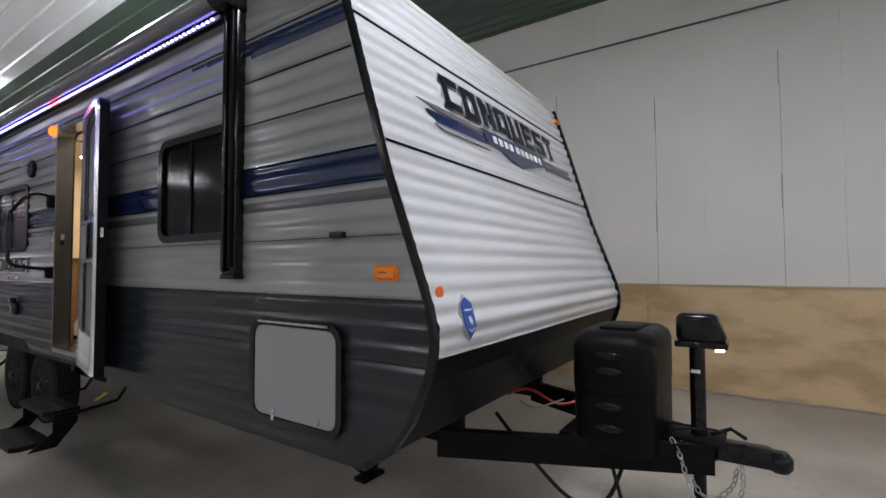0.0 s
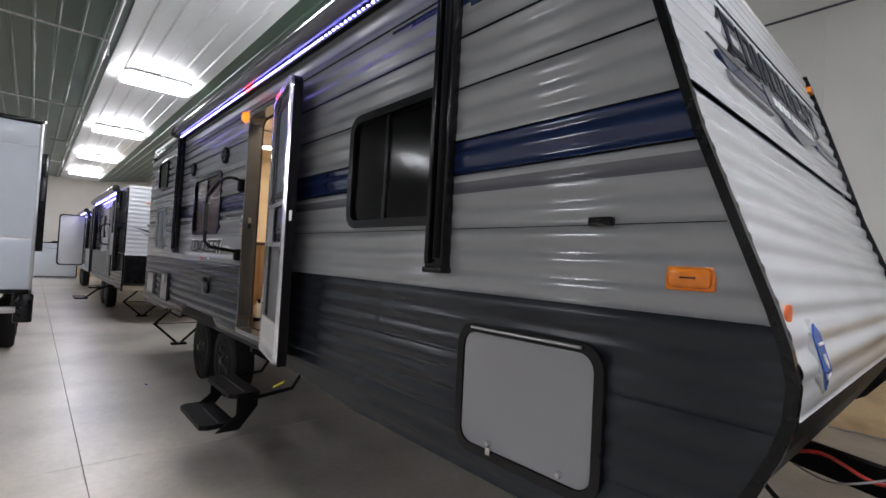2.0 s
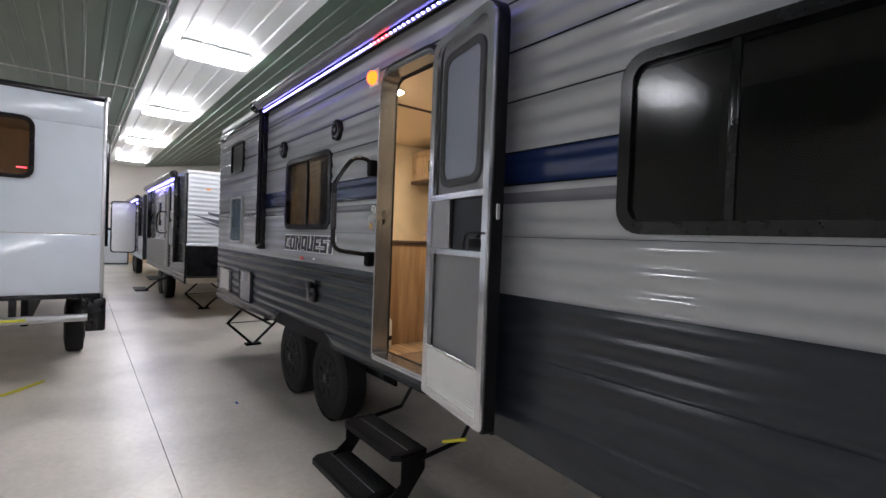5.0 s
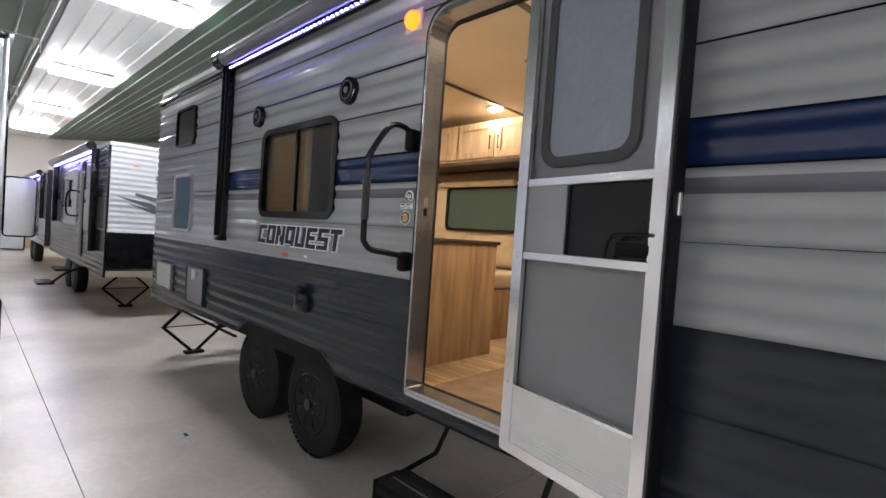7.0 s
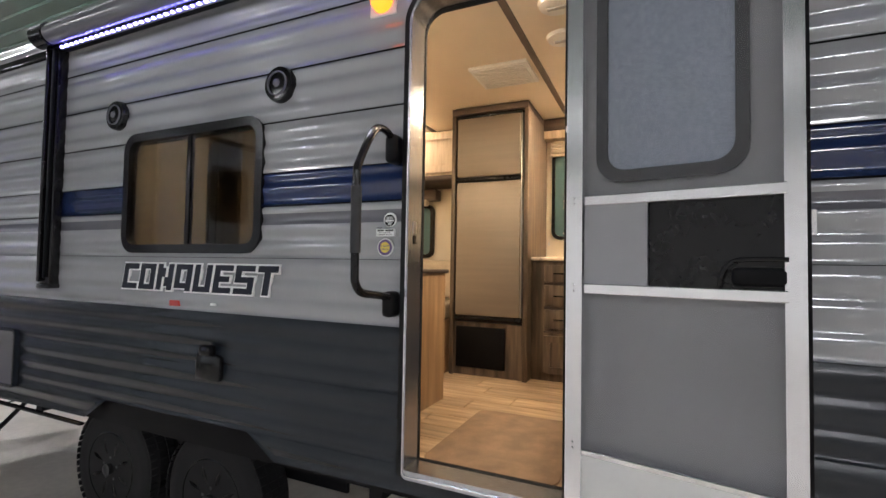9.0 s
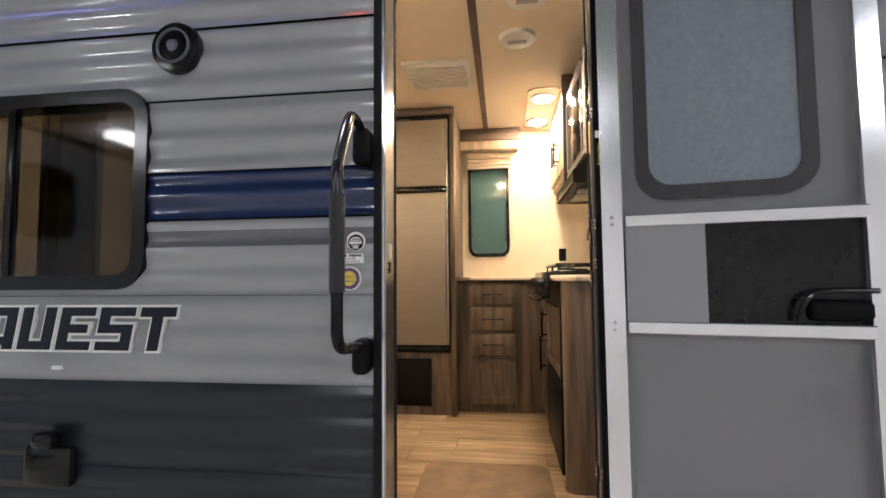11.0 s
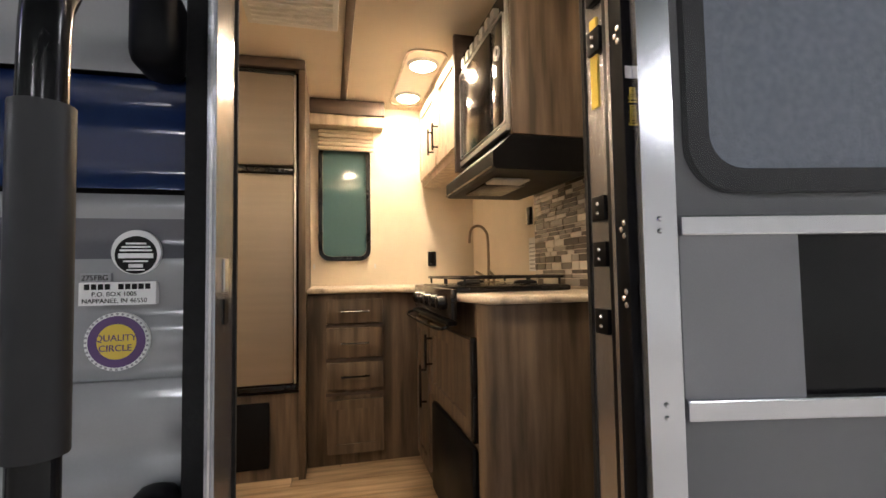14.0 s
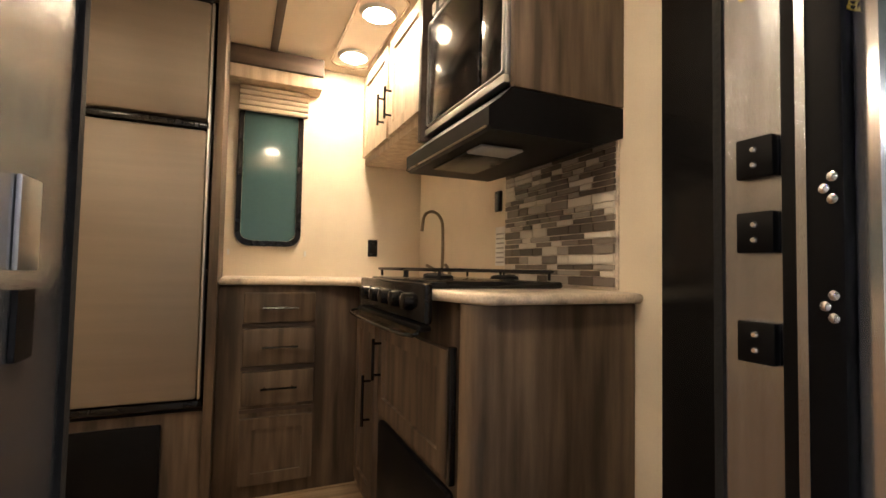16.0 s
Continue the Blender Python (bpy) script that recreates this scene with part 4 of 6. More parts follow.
st = thing("entry_steps", (-4.75, 1.8, 0.3), "two folding black steps below the entry door", "folding steps")
for (x0, x1, y0, y1, z) in ((-5.00, -4.46, 1.555, 1.765, 0.336), (-4.92, -4.39, 1.70, 1.885, 0.53)):
    bm = bmesh.new()
    add_plate(bm, [(x0 + 0.03, y0), (x1 - 0.03, y0), (x1, y0 + 0.04), (x1, y1), (x0, y1), (x0, y0 + 0.04)], "z", z - 0.03, z)
    t_ = part("tread", bm, M_SATIN, st, "black step tread with ridges")
    bm = bmesh.new()
    yy = y0 + 0.03
    while yy < y1 - 0.01:
        if abs(yy - (y0 + y1) / 2) > 0.008:
            add_box(bm, x0 + 0.03, x1 - 0.03, yy - 0.003, yy + 0.003, z, z + 0.003)
        yy += 0.016
    part("tread_ribs", bm, M_RUBBER, t_, kind="stuff")
    box("grip_strip", t_, M_SLATE, x0 + 0.03, x1 - 0.03, (y0 + y1) / 2 - 0.003, (y0 + y1) / 2 + 0.003, z, z + 0.004)
for sx in (-4.95, -4.385):
    plate("side_plate", st, M_SATIN, [(1.62, 0.306), (1.76, 0.306), (1.87, 0.44), (1.87, 0.512), (1.74, 0.512), (1.74, 0.40)], "x", sx - 0.005, sx + 0.005, "black steel side plate")
    tube("step_arm", st, M_SATIN, [(sx, 1.84, 0.49), (sx, 2.10, 0.52), (sx, 2.22, 0.70), (sx, 2.22, 0.775)], 0.012, "", 6)

# tongue, gas bottle cover, power jack, coupler
tg = thing("tongue", (-1.2, 3.17, 0.55), "black A-frame tongue of the trailer")
tg.parent = trailer
tg.matrix_parent_inverse = Matrix.Translation(-trailer.location)
for s in (-1, 1):
    bm = bmesh.new()
    add_plate(bm, [(-2.0, 3.17 + s * 0.55), (-0.86, 3.17 + s * 0.06), (-0.84, 3.17 + s * 0.10), (-2.0, 3.17 + s * 0.61)], "z", 0.50, 0.63)
    part("beam", bm, M_SATIN, tg, "black tongue beam")
box("cross_plate", tg, M_SATIN, -1.52, -1.46, 2.96, 3.38, 0.53, 0.60)
box("coupler_plate", tg, M_SATIN, -1.10, -0.80, 3.07, 3.27, 0.63, 0.64, 0.003)
bm = bmesh.new()
add_box(bm, -0.95, -0.62, 3.125, 3.215, 0.545, 0.635, 0.02, 2)
cp = part("coupler", bm, M_BLACK, tg, "black ball coupler", True)
bm = bmesh.new()
add_lathe(bm, (-0.60, 3.17, 0.59), "z", [(-0.05, 0.035), (-0.03, 0.05), (0.01, 0.05), (0.035, 0.03), (0.04, 0.005)], 20)
part("ball_socket", bm, M_BLACK, cp, "", True)
tube("latch_handle", cp, M_SATIN, [(-0.86, 3.17, 0.65), (-0.78, 3.17, 0.69), (-0.72, 3.17, 0.655)], 0.009)
jk = thing("tongue_jack", (-0.91, 3.17, 0), "black electric tongue jack with a small lit lamp", "jack")
bm = bmesh.new()
add_lathe(bm, (-0.91, 3.17, 0.20), "z", [(0, 0.028), (0.40, 0.028), (0.40, 0.034), (0.86, 0.034)], 20)
part("jack_tube", bm, M_BLACK, jk, "", True)
bm = bmesh.new()
add_lathe(bm, (-0.91, 3.17, 0.0), "z", [(0, 0.08), (0.012, 0.08), (0.02, 0.03), (0.22, 0.024)], 20)
part("jack_foot", bm, M_SATIN, jk, "", True)
bm = bmesh.new()
add_box(bm, -0.995, -0.785, 3.11, 3.23, 1.075, 1.215, 0.03, 3)
for v in bm.verts:
    if v.co.z > 1.15 and v.co.x > -0.9:
        v.co.x -= 0.03
part("jack_head", bm, M_BLACK, jk, "glossy black motor housing", True)
box("jack_lip", jk, M_BLACK, -1.0, -0.78, 3.105, 3.235, 1.055, 1.085, 0.008)
box("jack_lamp", jk, M_JACKLED, -0.83, -0.795, 3.115, 3.15, 1.045, 1.056, 0.003, "small lit white lamp")
box("jack_label", jk, M_STICKW, -0.935, -0.895, 3.134, 3.137, 0.935, 0.95)
tc_ = thing("bottle_cover", (-1.24, 3.17, 0.56), "black moulded gas bottle cover on the tongue", "gas bottle cover")
bm = bmesh.new()
layers = [(0.58, 0.98, 0.0), (0.85, 0.985, 0.0), (0.855, 1.0, 0.0), (1.06, 1.0, 0.0), (1.10, 0.94, 0.0), (1.125, 0.80, 0.0)]
base = rrect(-1.43, -1.05, 2.84, 3.50, 0.11, 6)
rings = []
for z, k, _ in layers:
    rings.append([bm.verts.new((-1.24 + (a + 1.24) * k, 3.17 + (b - 3.17) * k, z)) for a, b in base])
for a, b in zip(rings, rings[1:]):
    for i in range(len(base)):
        j = (i + 1) % len(base)
        bm.faces.new((a[i], a[j], b[j], b[i]))
bm.faces.new(rings[0][::-1])
bm.faces.new(rings[-1])
shell = part("shell", bm, M_SATIN, tc_, "black moulded plastic shell", True)
box("lid_panel", shell, M_SATIN, -1.33, -1.15, 3.02, 3.32, 1.118, 1.14, 0.008)
for zz in (1.03, 0.96, 0.80, 0.70):
    bm = bmesh.new()
    add_lathe(bm, (-1.24, 2.835, zz), "y", [(-0.004, 0.03), (0.0, 0.05), (0.01, 0.055)], 20)
    bm.transform(Matrix.Translation((-1.24, 0, zz)) @ Matrix.Diagonal((1.2, 1, 0.35, 1)) @ Matrix.Translation((1.24, 0, -zz)))
    part("moulded_scoop", bm, M_BLACK, shell, "", True)
# safety chains and cords
ch_ = thing("safety_chain", (-0.9, 3.05, 0.5), "bright steel safety chains hanging from the tongue", "chain")


def chain(pts, r=0.005):
    P = smooth_path(pts, 10)
    acc = 0.0
    last = P[0]
    k = 0
    bm = bmesh.new()
    for p in P[1:]:
        acc += (p - last).length
        if acc > 0.026:
            acc = 0
            d = (p - last).normalized()
            u = d.orthogonal().normalized()
            if k % 2:
                u = d.cross(u)
            loop = [p + d * 0.018 * math.cos(a) + u * 0.010 * math.sin(a) for a in np.linspace(0, 2 * math.pi, 10, endpoint=False)]
            add_tube(bm, loop, r * 0.7, 5, True)
            k += 1
        last = p
    part("chain_run", bm, M_STEEL, ch_, "", True, kind="stuff")


chain([(-1.02, 3.03, 0.66), (-0.98, 3.01, 0.60), (-0.95, 3.01, 0.50), (-0.90, 3.02, 0.36), (-0.80, 3.05, 0.33), (-0.74, 3.10, 0.45), (-0.74, 3.14, 0.53)])
chain([(-0.98, 3.08, 0.64), (-0.92, 3.1, 0.42), (-0.85, 3.12, 0.38), (-0.78, 3.14, 0.44), (-0.76, 3.16, 0.52)])
tube("cord", tg, M_RUBBER, smooth_path([(-1.02, 3.1, 0.66), (-0.96, 3.06, 0.69), (-0.86, 3.08, 0.70), (-0.80, 3.16, 0.67), (-0.9, 3.22, 0.66), (-1.05, 3.18, 0.67)], 6), 0.006, "loops of black cord", 6)
tube("cord", tg, M_RUBBER, smooth_path([(-1.9, 3.0, 0.62), (-1.65, 2.95, 0.42), (-1.45, 2.95, 0.28), (-1.30, 3.0, 0.30), (-1.22, 3.05, 0.50)], 6), 0.010, "hanging black cord", 6)
tube("cord", tg, M_RUBBER, smooth_path([(-1.28, 2.95, 0.58), (-1.2, 2.93, 0.3), (-1.15, 2.93, 0.10)], 5), 0.010, "", 6)
tube("cord", tg, M_RED, smooth_path([(-1.85, 3.05, 0.72), (-1.7, 3.0, 0.78), (-1.55, 3.02, 0.72), (-1.45, 3.06, 0.74)], 5), 0.008, "red wire", 6)
tube("cord", tg, M_ALU, smooth_path([(-1.8, 3.1, 0.68), (-1.65, 2.95, 0.70), (-1.5, 2.98, 0.76)], 5), 0.004, "pale wire", 6)

# ---- entry door frame and the open door ----
x0, x1, z0, z1 = DOOR
bm = bmesh.new()
add_ring(bm, rrect(x0 - 0.004, x1 + 0.012, z0 - 0.002, z1 + 0.012, 0.13, 8, 0.02), rrect(x0 + 0.028, x1 - 0.012, z0 + 0.01, z1 - 0.030, 0.11, 8, 0.015), "y", SY - 0.02, SY + 0.0)
part("door_gasket", bm, M_RUBBER, trailer, "black rubber door seal")
bm = bmesh.new()
add_ring(bm, rrect(x0 + 0.022, x1, z0, z1 - 0.012, 0.12, 8, 0.02), rrect(x0 + 0.032, x1 - 0.017, z0 + 0.030, z1 - 0.045, 0.085, 8, 0.006), "y", SY - 0.035, SY + 0.07)
frame_ = part("door_frame", bm, M_JAMB, trailer, "polished aluminium entry door frame", True)
bm = bmesh.new()
add_ring(bm, rrect(x0 + 0.026, x1 - 0.017, z0 + 0.030, z1 - 0.045, 0.085, 8, 0.006), rrect(x0 + 0.035, x1 - 0.020, z0 + 0.034, z1 - 0.055, 0.075, 8, 0.005), "y", SY + 0.066, SY + 0.075)
part("inner_seal", bm, M_RUBBER, frame_)
bm = bmesh.new()
add_ring(bm, rrect(x0 + 0.026, x1 - 0.004, z0 + 0.010, z1 - 0.020, 0.11, 8, 0.015), rrect(x0 + 0.0285, x1 - 0.0065, z0 + 0.013, z1 - 0.0225, 0.108, 8, 0.013), "y", SY - 0.0385, SY - 0.034)
part("frame_bead", bm, M_CHROME, frame_, "raised bright bead", True)
sp_ = box("strike_plate", frame_, M_ALU, x0 + 0.0322, x0 + 0.0345, SY + 0.0, SY + 0.022, 1.65, 1.69, 0.0008, "small metal strike plate")
box("strike_slot", frame_, M_BLACK, x0 + 0.0322, x0 + 0.0345, SY + 0.002, SY + 0.02, 1.612, 1.642)
box("yellow_sticker", frame_, M_STICKY, x1 - 0.0195, x1 - 0.0172, SY + 0.030, SY + 0.048, 1.92, 2.06, label="narrow yellow sticker")

door = thing("entry_door", (-4.37, 1.80, 0.84), "entry door swung wide open against the side, grey inner skin and aluminium edge", "door")
DA, DB = Vector((-4.422, 1.876, 0)), Vector((-3.903, 1.771, 0))    # inner face, hinge side to free side
dv = (DB - DA).normalized()
DW = (DB - DA).length
DM = Matrix.Translation(DA) @ Matrix.Rotation(math.atan2(dv.y, dv.x), 4, "Z")


def dpart(name, bm, material, parent=door, label="", smooth=False, kind=""):
    bm.transform(DM)
    return part(name, bm, material, parent, label, smooth, kind)


DZ0, DZ1 = 0.79, 2.48
# outer leaf, then the inner screen door with its bars
dl = dpart("leaf", add_plate(bmesh.new(), rrect(0.002, DW - 0.002, DZ0, DZ1, 0.09, 6, 0.015), "y", 0.030, 0.048), M_DOORIN, label="grey insulated leaf")
# black edge, made wider to take in the shadow next to the leaf
bm = bmesh.new()
add_ring(bm, rrect(0.0, DW + 0.006, DZ0, DZ1, 0.09, 6, 0.015), rrect(0.02, DW - 0.02, DZ0 + 0.02, DZ1 - 0.02, 0.075, 6, 0.01), "y", 0.01, 0.060)
dpart("leaf_edge", bm, M_SATIN, dl, "black edge seal, widened for the shade beside it", True)
bm = bmesh.new()
add_ring(bm, rrect(0.062, DW - 0.105, 1.775, 2.385, 0.07, 6), rrect(0.092, DW - 0.135, 1.808, 2.352, 0.05, 6), "y", 0.014, 0.032)
dpart("window_frame", bm, M_SOFT, dl, "dark rounded window frame", True)
dpart("window_pane", add_plate(bmesh.new(), rrect(0.088, DW - 0.131, 1.804, 2.356, 0.052, 6), "y", 0.024, 0.0295), M_FROST, dl, "textured obscure glass")
bm = bmesh.new()
sw = 0.034
add_ring(bm, rrect(-0.016, DW - 0.002, DZ0 + 0.010, DZ1 - 0.010, 0.08, 6, 0.012), rrect(0.030, DW - 0.008 - sw, DZ0 + 0.015 + sw, DZ1 - 0.015 - sw, 0.06, 6, 0.006), "y", -0.006, 0.012)
scr = dpart("screen_frame", bm, M_FRAME, door, "bright aluminium screen door frame", True)
for zb in (1.727, 1.483):
    dpart("cross_bar", add_box(bmesh.new(), 0.035, DW - 0.035, -0.008, 0.010, zb - 0.014, zb + 0.014, 0.003, 2), M_FRAME, scr, "aluminium cross bar")
dpart("kick_panel", add_box(bmesh.new(), 0.03, DW - 0.03, -0.002, 0.008, DZ0 + 0.03, 1.03, 0.002), M_WHITEP, scr, "white ribbed kick panel")
bm = bmesh.new()
for k in range(3):
    add_box(bm, 0.05, DW - 0.05, -0.005, -0.002, 0.86 + k * 0.012, 0.866 + k * 0.012)
dpart("kick_ribs", bm, M_WHITEP, scr)
dpart("kick_trim", add_box(bmesh.new(), 0.03, DW - 0.03, -0.006, 0.01, 1.025, 1.04, 0.002), M_CHROME, scr)
M_MESH = mat("fly_screen", (0.20, 0.20, 0.21), 0.7, 0, 0.04, 3)
nt = M_MESH.node_tree
nt.nodes["Principled BSDF"].inputs["Alpha"].default_value = 0.12
for za, zb in ((1.04, 1.47), (1.741, 2.445)):
    dpart("fly_screen", add_box(bmesh.new(), 0.035, DW - 0.035, 0.001, 0.002, za, zb), M_MESH, scr, "grey fly screen mesh")
dpart("slide_panel", add_box(bmesh.new(), 0.035, 0.20, 0.0, 0.004, 1.497, 1.713), M_DOORIN, scr, "grey slide panel")
dpart("lock_recess", add_box(bmesh.new(), 0.20, DW - 0.04, 0.014, 0.032, 1.49, 1.715), M_BLACK, dl, "black lock plate")
bm = bmesh.new()
add_tube(bm, smooth_path([(0.362, -0.010, 1.500), (0.366, -0.014, 1.528), (0.380, -0.016, 1.553), (0.408, -0.017, 1.565), (0.495, -0.017, 1.566)], 5), 0.0055, 8)
dpart("lock_handle", bm, M_BLACK, dl, "black curved lock handle", True)
dpart("lock_body", add_box(bmesh.new(), 0.385, 0.497, -0.008, 0.014, 1.503, 1.548, 0.012, 3), M_SATIN, dl, "black lock body", True)
dpart("latch", add_box(bmesh.new(), DW - 0.005, DW + 0.016, 0.024, 0.040, 1.62, 1.68, 0.002), M_CHROME, dl, "small metal latch")
for zb in (1.04, 1.055, 1.475, 1.492, 1.72, 1.736):
    bm = bmesh.new()
    add_lathe(bm, (0.006, -0.0065, zb), "y", [(-0.003, 0.002), (0.0, 0.0038), (0.002, 0.0038)], 8)
    dpart("screw", bm, M_CHROME, scr, "", True)
# friction hinge rail and blocks between frame and leaf
# added metal strip, drawn for the bluish light in the hinge gap
box("lit_gap_strip", frame_, M_JAMB, x1 - 0.0256, x1 - 0.0240, 1.918, 1.926, z0 + 0.04, z1 - 0.12, label="thin metal strip in place of a lit gap")
box("hinge_rail", frame_, M_SATIN, x1 - 0.024, x1 + 0.004, SY - 0.038, SY + 0.010, z0 + 0.02, z1 - 0.1, 0.004, "black hinge rail")
for zc in (1.762, 1.693, 1.593, 2.02, 2.10, 2.18, 1.03, 1.12):
    b_ = box("hinge_block", frame_, M_SATIN, x1 - 0.026, x1 - 0.016, SY + 0.014, SY + 0.048, zc - 0.019, zc + 0.019, 0.002, "black hinge block with rivets")
    bm = bmesh.new()
    for dz in (-0.007, 0.007):
        add_lathe(bm, (x1 - 0.0265, SY + 0.031, zc + dz), "x", [(-0.002, 0.002), (0.0, 0.0035), (0.003, 0.0035)], 10)
    part("rivet", bm, M_CHROME, frame_, "", True)
for zc in (1.725, 1.63, 2.0, 1.14):
    bm = bmesh.new()
    for dx, dz in ((0, 0.009), (0.006, 0.0), (0, -0.009)):
        add_lathe(bm, (x1 - 0.0242, SY - 0.030 + dx, zc + dz), "x", [(-0.0025, 0.002), (-0.0008, 0.0042), (0.002, 0.0042)], 10)
    part("rivet", bm, M_CHROME, frame_, "", True)
tagged(words("hinge_label", frame_, M_STICKY, "Friction Hinge", 0.0095, Matrix.Translation((x1 - 0.010, SY - 0.0385, 1.868)) @ Matrix.Rotation(radians(90), 4, "X") @ Matrix.Rotation(radians(90), 4, "Z")), "yellow printed words on the hinge rail")
box("hinge_tag", frame_, M_STICKW, x1 - 0.020, x1 - 0.009, SY - 0.0395, SY - 0.0378, 1.935, 1.952, label="small white tag")

# ---- inside the trailer ----
cab_wall_x = -4.02
FARY = 3.96
cabin_floor = box("cabin_floor", trailer, M_SATIN, REAR + 0.06, -2.2, SY + 0.08, FARY - 0.001, 0.795, 0.806, label="brown wood-look plank floor of the trailer")
box("cabin_ceiling", trailer, M_CABCEIL, REAR + 0.06, -2.12, SY + 0.056, FARY - 0.001, CAB_CEIL, 2.72, label="cream cabin ceiling panel")
box("partition_wall", trailer, M_CABIN, cab_wall_x, cab_wall_x + 0.04, SY + 0.056, FARY - 0.001, 0.81, CAB_CEIL, label="cream cabin partition wall")
box("closet_panel", trailer, M_BLACK, cab_wall_x - 0.012, cab_wall_x - 0.0005, 1.992, 2.43, 0.81, CAB_CEIL - 0.001, 0.003, "glossy black panel beside the kitchen")
box("rear_partition", trailer, M_CABIN, -7.2, -7.16, SY + 0.056, FARY - 0.001, 0.81, CAB_CEIL)
for sx in (-4.77, -5.815):
    box("ceiling_strip", trailer, M_WOODD, sx - 0.016, sx + 0.016, SY + 0.06, FARY - 0.01, CAB_CEIL - 0.012, CAB_CEIL - 0.0005, 0.003, "dark ceiling seam strip")
box("far_wall_lining", trailer, M_CABIN, REAR + 0.07, -2.15, FARY, 3.9695, 0.81, CAB_CEIL, label="cream cabin wall lining")
# closed teal pane in the wall over the counter
bm = bmesh.new()
add_ring(bm, rrect(-4.902, -4.622, 1.742, 2.39, 0.06), rrect(-4.880, -4.644, 1.766, 2.37, 0.042), "y", FARY - 0.025, FARY - 0.0005)
kw = part("cabin_window", bm, M_BLACK, trailer, "tall rounded cabin window with a black frame")
plate("pane", kw, M_TEAL, rrect(-4.879, -4.645, 1.767, 2.369, 0.042), "y", FARY - 0.014, FARY - 0.004)
vl = thing("window_valance", (-4.75, 3.88, 2.5), "dark wood valance over a pleated beige blind", "valance")
box("valance_board", vl, M_WOODD, -4.965, -4.55, 3.84, FARY - 0.001, 2.525, 2.605, 0.004)
box("valance_lip", vl, M_WOODL, -4.965, -4.555, 3.85, FARY - 0.001, 2.465, 2.523, 0.003)
for k in range(5):
    box("blind_fold", vl, M_FABRIC, -4.905, -4.606, 3.905 - 0.004 * (k % 2), 3.932, 2.345 + k * 0.023, 2.366 + k * 0.023, 0.006, "pleated beige blind fold")
for sx in (-4.925, -4.597):
    box("blind_clip", vl, M_WHITEP, sx - 0.005, sx + 0.005, FARY - 0.01, FARY - 0.001, 1.70, 1.725)
o = thing("wall_outlet", (-4.272, FARY, 1.75), "black wall outlet above the worktop", "outlet")
box("face_plate", o, M_BLACK, -4.296, -4.248, FARY - 0.012, FARY - 0.0005, 1.708, 1.792, 0.003)
box("socket", o, M_SATIN, -4.285, -4.259, FARY - 0.016, FARY - 0.012, 1.724, 1.776, 0.002)
sw_ = thing("wall_switch", (-4.965, 3.94, 2.1), "black wall switch beside the fridge cabinet", "switch")
box("switch_plate", sw_, M_BLACK, -4.978, -4.950, FARY - 0.018, FARY - 0.0005, 2.06, 2.14, 0.003)
so = thing("wall_outlet", (cab_wall_x, 3.14, 1.9), "black wall outlet beside the tiled backsplash", "outlet")
box("face_plate", so, M_BLACK, cab_wall_x - 0.012, cab_wall_x - 0.0005, 3.125, 3.165, 1.865, 1.94, 0.003)
wl = thing("wall_label", (cab_wall_x, 3.15, 1.73), "white printed notice on the cabin wall", "notice")
box("notice_sheet", wl, M_STICKW, cab_wall_x - 0.002, cab_wall_x - 0.0005, 3.105, 3.17, 1.67, 1.81)
bm = bmesh.new()
for k in range(7):
    add_box(bm, cab_wall_x - 0.0028, cab_wall_x - 0.002, 3.112, 3.163, 1.68 + k * 0.017, 1.685 + k * 0.017)
part("notice_print", bm, M_HATCH, wl, kind="stuff")

# kitchen: base units, worktop, stove, sink tap
CX, CY = -4.455, 2.525    # front of the side leg, near end of it


def handle(nm, parent, a, b, off, r=0.005):
    a, b, off = Vector(a), Vector(b), Vector(off)
    bm = bmesh.new()
    d = (b - a)
    add_tube(bm, [a + off, b + off], r, 8)
    add_tube(bm, [a + d * 0.12, a + d * 0.12 + off], r * 0.9, 6)
    add_tube(bm, [b - d * 0.12, b - d * 0.12 + off], r * 0.9, 6)
    return part(nm, bm, M_BLACK, parent, "black bar handle", True)


bu = thing("kitchen_base_unit", (CX + 0.3, 2.9, 0.8), "brown wood kitchen base unit below the stove", "kitchen cabinet")
box("body", bu, M_WOOD, CX + 0.02, cab_wall_x - 0.002, CY + 0.002, 3.49, 0.81, 1.582, 0.003)
box("end_panel", bu, M_WOOD, CX + 0.038, cab_wall_x - 0.002, CY - 0.012, CY + 0.001, 0.81, 1.582, 0.002, "brown wood end panel")
tube("corner_post", bu, M_WOOD, [(CX + 0.040, CY + 0.028, 0.81), (CX + 0.040, CY + 0.028, 1.582)], 0.040, "rounded wood corner post", 20)
box("plinth", bu, M_WOODD, CX + 0.06, cab_wall_x - 0.01, CY + 0.05, 3.44, 0.8065, 0.81)


def shaker(nm, parent, m_, axis_x, a0, a1, z0, z1, fw=0.045):
    """A framed door facing -x at axis_x, from a0 to a1 along y, its panel set back."""
    bm = add_ring(bmesh.new(), rrect(a0, a1, z0, z1, 0.002, 1), rrect(a0 + fw, a1 - fw, z0 + fw, z1 - fw, 0.002, 1), "x", axis_x - 0.020, axis_x)
    door_ = part(nm, bm, m_, parent, "framed cabinet door")
    box("panel", door_, m_, axis_x - 0.009, axis_x - 0.001, a0 + fw - 0.001, a1 - fw + 0.001, z0 + fw - 0.001, z1 - fw + 0.001)
    return door_


